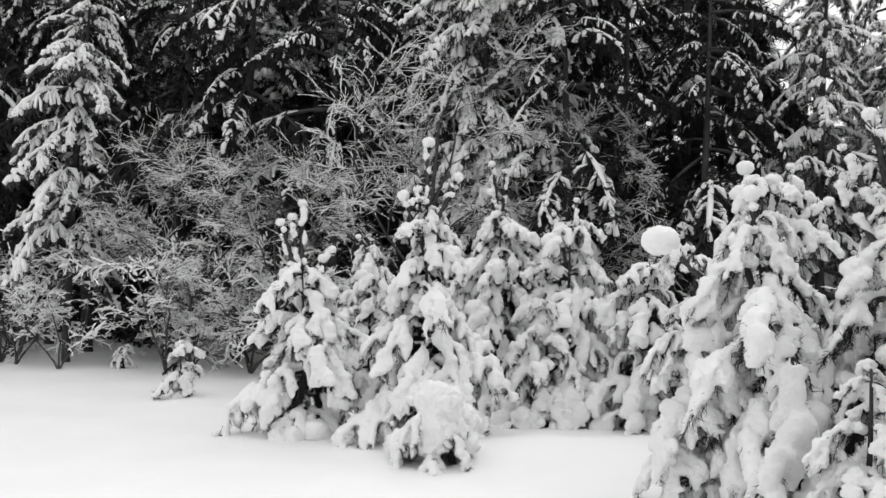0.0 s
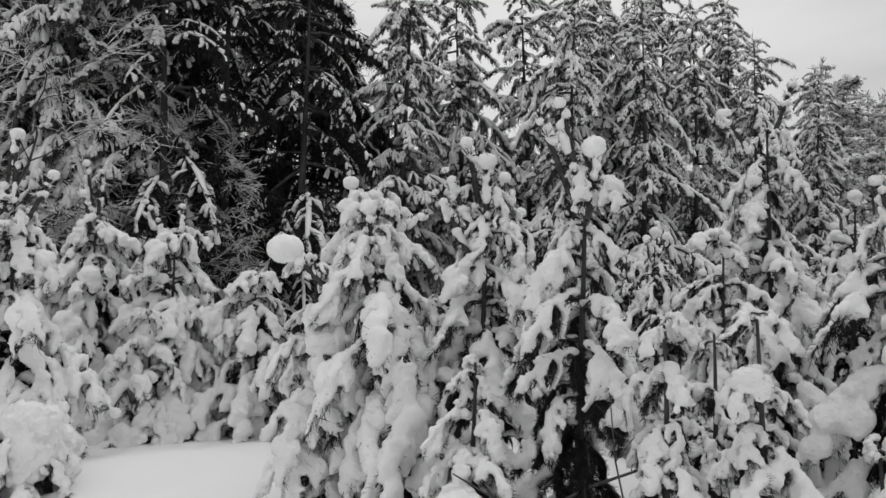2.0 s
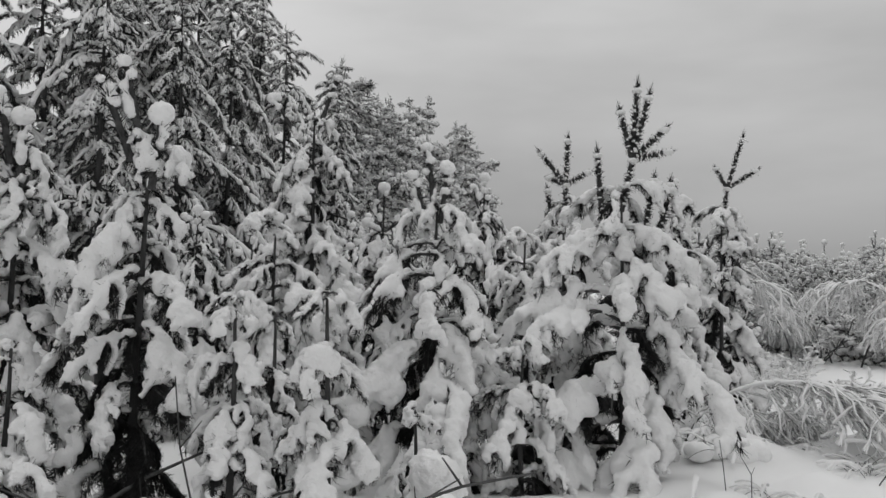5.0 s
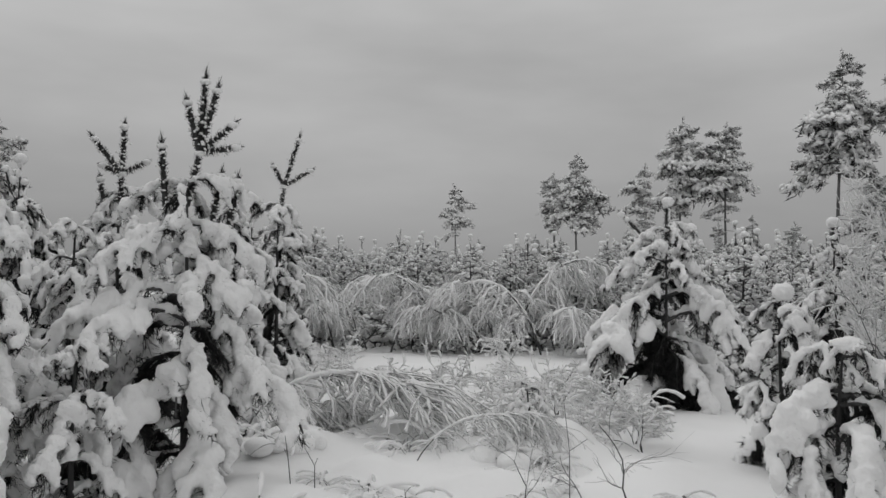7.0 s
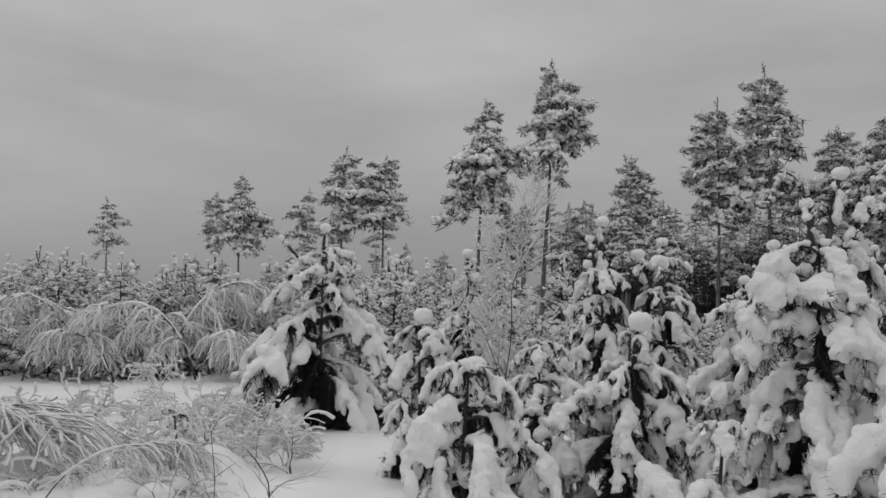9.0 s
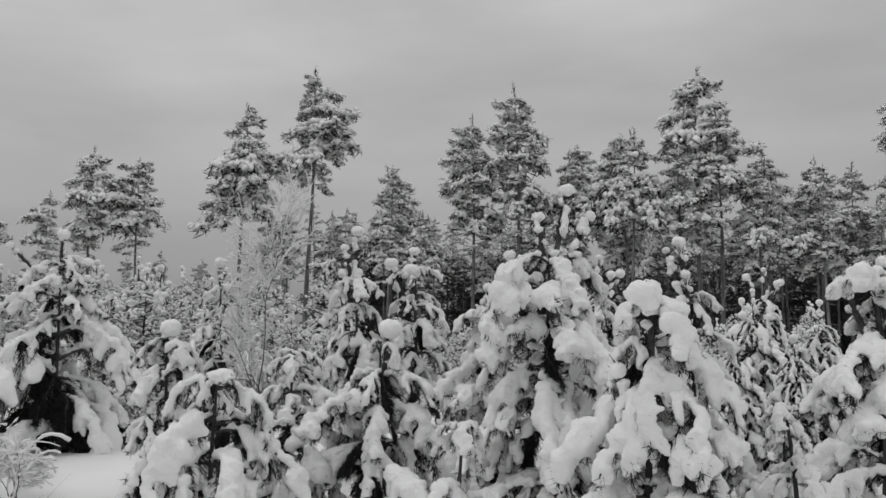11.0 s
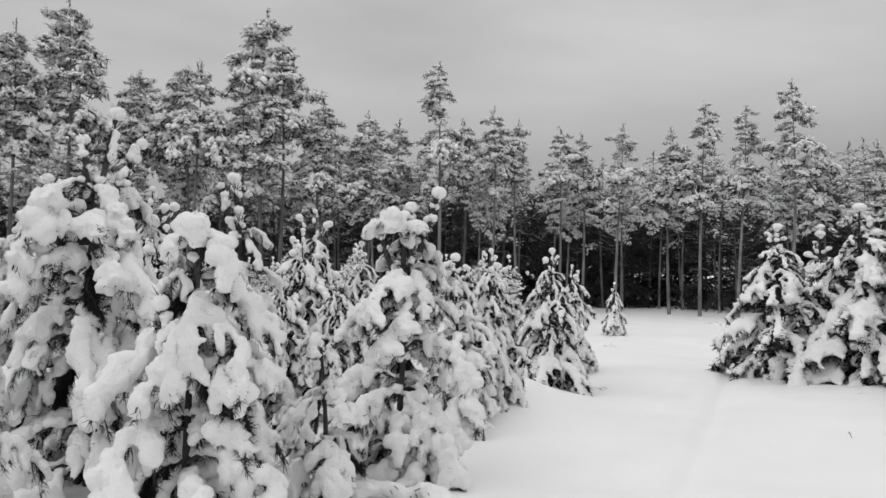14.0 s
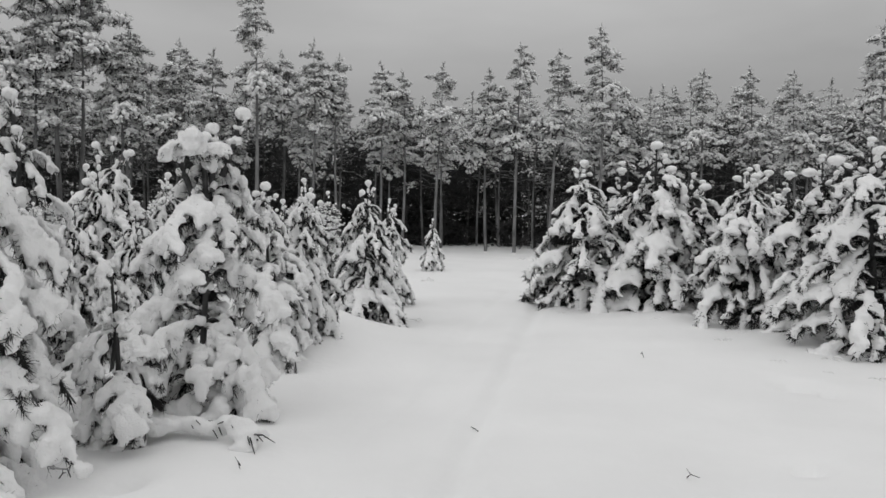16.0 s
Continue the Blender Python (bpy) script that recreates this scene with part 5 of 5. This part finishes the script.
for x, y, size in ((-2.3, -9.0, 0.35), (-2.7, -8.6, 0.3), (-1.9, -10.4, 0.4), (-2.9, -9.4, 0.4), (-1.2, -11.9, 0.35), (0.2, -12.6, 0.35), (-3.1, -8.4, 0.35), (-2.2, -10.9, 0.3), (2.1, -10.9, 0.4), (3.5, -17.5, 0.6), (1.0, -26.0, 0.9), (2.2, -27.0, 1.0)):
    set_bush(TUSSOCKS[int(100 * size) % 5], x, y, 9 * size, size, "tuft of dead grass bowed under snow", "grass", "tussocks beside the ride")

# a slim bare birch with snowy branches among the young pines
SLIM = broadleaf("young_birch", 172, 3.1, (0.05, 0.0), 4, 8, -0.06, 0.013, 0.022, 1)
set_bush(SLIM, 6.95, -3.02, 1.57, 0.88, "slim leafless birch with snow on every branch", "birch tree", wide=0.5)
# broadleaf trees at the edge of the north wood, their branches lined with snow
BROAD = [broadleaf("broadleaf_tree", 181 + i, 5.2, (0.2, 0.0), 5, 7, 0.03, 0.0066, 0.05, 1) for i in range(2)]
set_bush(BROAD[0], -1.9, 13.4, 0.0, 1.12, "leafless tree with snow lining its branches", "tree", "broadleaf trees at the wood's edge")
set_bush(BROAD[1], 1.2, 15.0, 1.5, 0.95, "leafless tree with snow lining its branches", "tree", "broadleaf trees at the wood's edge")
set_bush(BROAD[1], -3.4, 13.8, 3.0, 0.7, "leafless tree with snow lining its branches", "tree", "broadleaf trees at the wood's edge")
set_bush(BROAD[0], -5.6, 14.6, 2.0, 0.75, "leafless tree with snow lining its branches", "tree", "broadleaf trees at the wood's edge")
set_bush(BROAD[1], -5.0, 16.0, 3.5, 0.8, "leafless tree with snow lining its branches", "tree", "broadleaf trees at the wood's edge")

# ---- small things on the snow ----
def fallen_branch():
    """A broken pine branch lying on the ride under a ridge of snow, its twig ends showing."""
    rng = random.Random(9)
    root = thing("fallen_branch", Matrix.Translation((1.95, -4.62, ground_height(1.95, -4.62))), "fallen branch half buried under a ridge of snow", "branch")
    spine = np.array([(0.42, 0.28, 0.14), (0.22, 0.12, 0.1), (0.0, 0.0, 0.09), (-0.22, -0.02, 0.1), (-0.42, 0.12, 0.04)])
    part("limb", Soup().add(*tube(spine, [0.018, 0.017, 0.014, 0.011, 0.006], 6)).mesh("limb", TWIG), root)
    ridge = Soup()
    for k in range(26):
        u = rng.random()
        p = np.array([np.interp(u, np.linspace(0, 1, 5), spine[:, a]) for a in range(3)])
        ridge.add(*blob(p + np.array([rng.gauss(0, 0.03), rng.gauss(0.02, 0.05), 0.02 - 0.05 * rng.random()]), (1, 0.2, 0), rng.uniform(0.06, 0.12), rng.uniform(0.04, 0.07), rng.uniform(0.035, 0.06)))
    part("snow_ridge", tri_mesh("snow_ridge", *largest(*melt(ridge, 0.022, 0.012, 3, 2)), SNOW), root)
    for k in range(11):
        u = rng.uniform(0.35, 1)
        p = np.array([np.interp(u, np.linspace(0, 1, 5), spine[:, a]) for a in range(3)])
        d = np.array([rng.uniform(-1, 0.3), rng.uniform(0.2, 1.0), rng.uniform(-0.3, 0.25)])
        e = p + d / np.linalg.norm(d) * rng.uniform(0.15, 0.34)
        e[2] = max(e[2], 0.01)
        part("twig", Soup().add(*tube([p, (p + e) / 2 + np.array([0, 0, 0.02]), e], [0.006, 0.005, 0.003], 4)).mesh("twig", TWIG), root)


fallen_branch()


def stick(x, y, length, turn, rise, label="thin dark twig sticking out of the snow", r=0.004):
    """A twig with one side shoot, poking out of the snow."""
    rng = random.Random(int(100 * x) + int(70 * y))
    tip = np.array([math.cos(turn) * length * math.cos(rise), math.sin(turn) * length * math.cos(rise), length * math.sin(rise)])
    mid = tip * 0.5 + np.array([rng.gauss(0, 0.02), rng.gauss(0, 0.02), 0.02])
    side = mid + np.array([rng.gauss(0, 0.3), rng.gauss(0, 0.3), 0.35]) * length * 0.5
    s = Soup().add(*tube([(0, 0, -0.03), mid, tip], [r, r * 0.8, r * 0.5], 5)).add(*tube([mid, side], [r * 0.7, r * 0.4], 4))
    ob = new("twig", s.mesh("twig", TWIG))
    ob.location = (x, y, ground_height(x, y))
    return tagged(ob, label, "twig", "twigs on the snow")


for x, y, length, turn, rise in ((2.37, -3.75, 0.13, 2.6, 0.4), (2.27, -3.75, 0.13, 0.4, 0.4), (-1.02, -4.81, 0.14, 2.2, 0.2), (-0.91, -8.72, 0.1, 1.0, 0.5), (1.44, -4.11, 0.16, 1.9, 0.15),
                                 (0.28, -5.5, 0.09, 0.6, 0.3), (5.74, 1.93, 0.35, 1.2, 1.4), (5.72, 1.75, 0.3, 2.0, 1.3), (6.07, -0.12, 0.75, 2.5, 1.45), (4.9, 1.0, 0.3, 0.3, 1.2)):
    stick(x, y, length, turn, rise)

# broken dead stems and bare twigs in the thicket beside the standpoint
for x, y, length, turn, rise, r in ((2.35, 3.75, 0.7, -0.6, 0.25, 0.012), (2.1, 4.0, 0.55, 2.6, 0.6, 0.008), (2.55, 3.45, 0.8, 0.3, 0.15, 0.010), (2.9, 3.0, 0.6, -0.9, 0.5, 0.007),
                                    (2.45, 3.6, 0.8, 1.4, 1.2, 0.006), (2.2, 4.35, 0.9, -0.3, 0.35, 0.014), (3.4, 3.2, 0.9, -0.8, 0.2, 0.012)):
    ob = stick(x, y, length, turn, rise, "bare broken stem among snowy pines", r)
    ob.location.z += 0.35
# snowed-up stump and low humps between the pines
def hump_mesh(r, h, seed):
    rng = random.Random(seed)
    s = Soup()
    for k in range(16):
        u = rng.random()
        s.add(*blob(np.array([rng.gauss(0, 0.5) * r * (1.1 - u), rng.gauss(0, 0.5) * r * (1.1 - u), h * (0.05 + 0.8 * u)]), (rng.gauss(0, 1), rng.gauss(0, 1), -0.4), r * rng.uniform(0.3, 0.6), r * rng.uniform(0.25, 0.5), h * rng.uniform(0.14, 0.28)))
    return tri_mesh("snow_hump", *largest(*melt(s, 0.05 * max(r, h), 0.1 * r, seed, 1)), SNOW)


def hump(x, y, r, h, seed, label="rounded hump of snow over a buried bush"):
    ob = new("snow_hump", hump_mesh(r, h, seed))
    ob.location = (x, y, ground_height(x, y) - 0.05)
    return tagged(ob, label, "snow hump", "humps of snow")


for k, (x, y, r, h) in enumerate(((2.15, 3.65, 0.24, 0.62), (2.75, 3.1, 0.24, 0.6), (3.35, 2.75, 0.26, 0.55), (1.75, 4.3, 0.3, 0.6), (3.9, 3.2, 0.3, 0.6), (3.0, -6.2, 0.4, 0.3), (3.3, -4.6, 0.4, 0.4), (2.8, -5.9, 0.3, 0.3))):
    hump(x, y, r, h, 900 + k)
# the load on the small pine pressed into a mound
part("snow_cap", hump_mesh(0.46, 0.6, 931), MOUNDS[0], Matrix.Translation((0.02, -0.04, 0.12)), "thick rounded cap of snow")
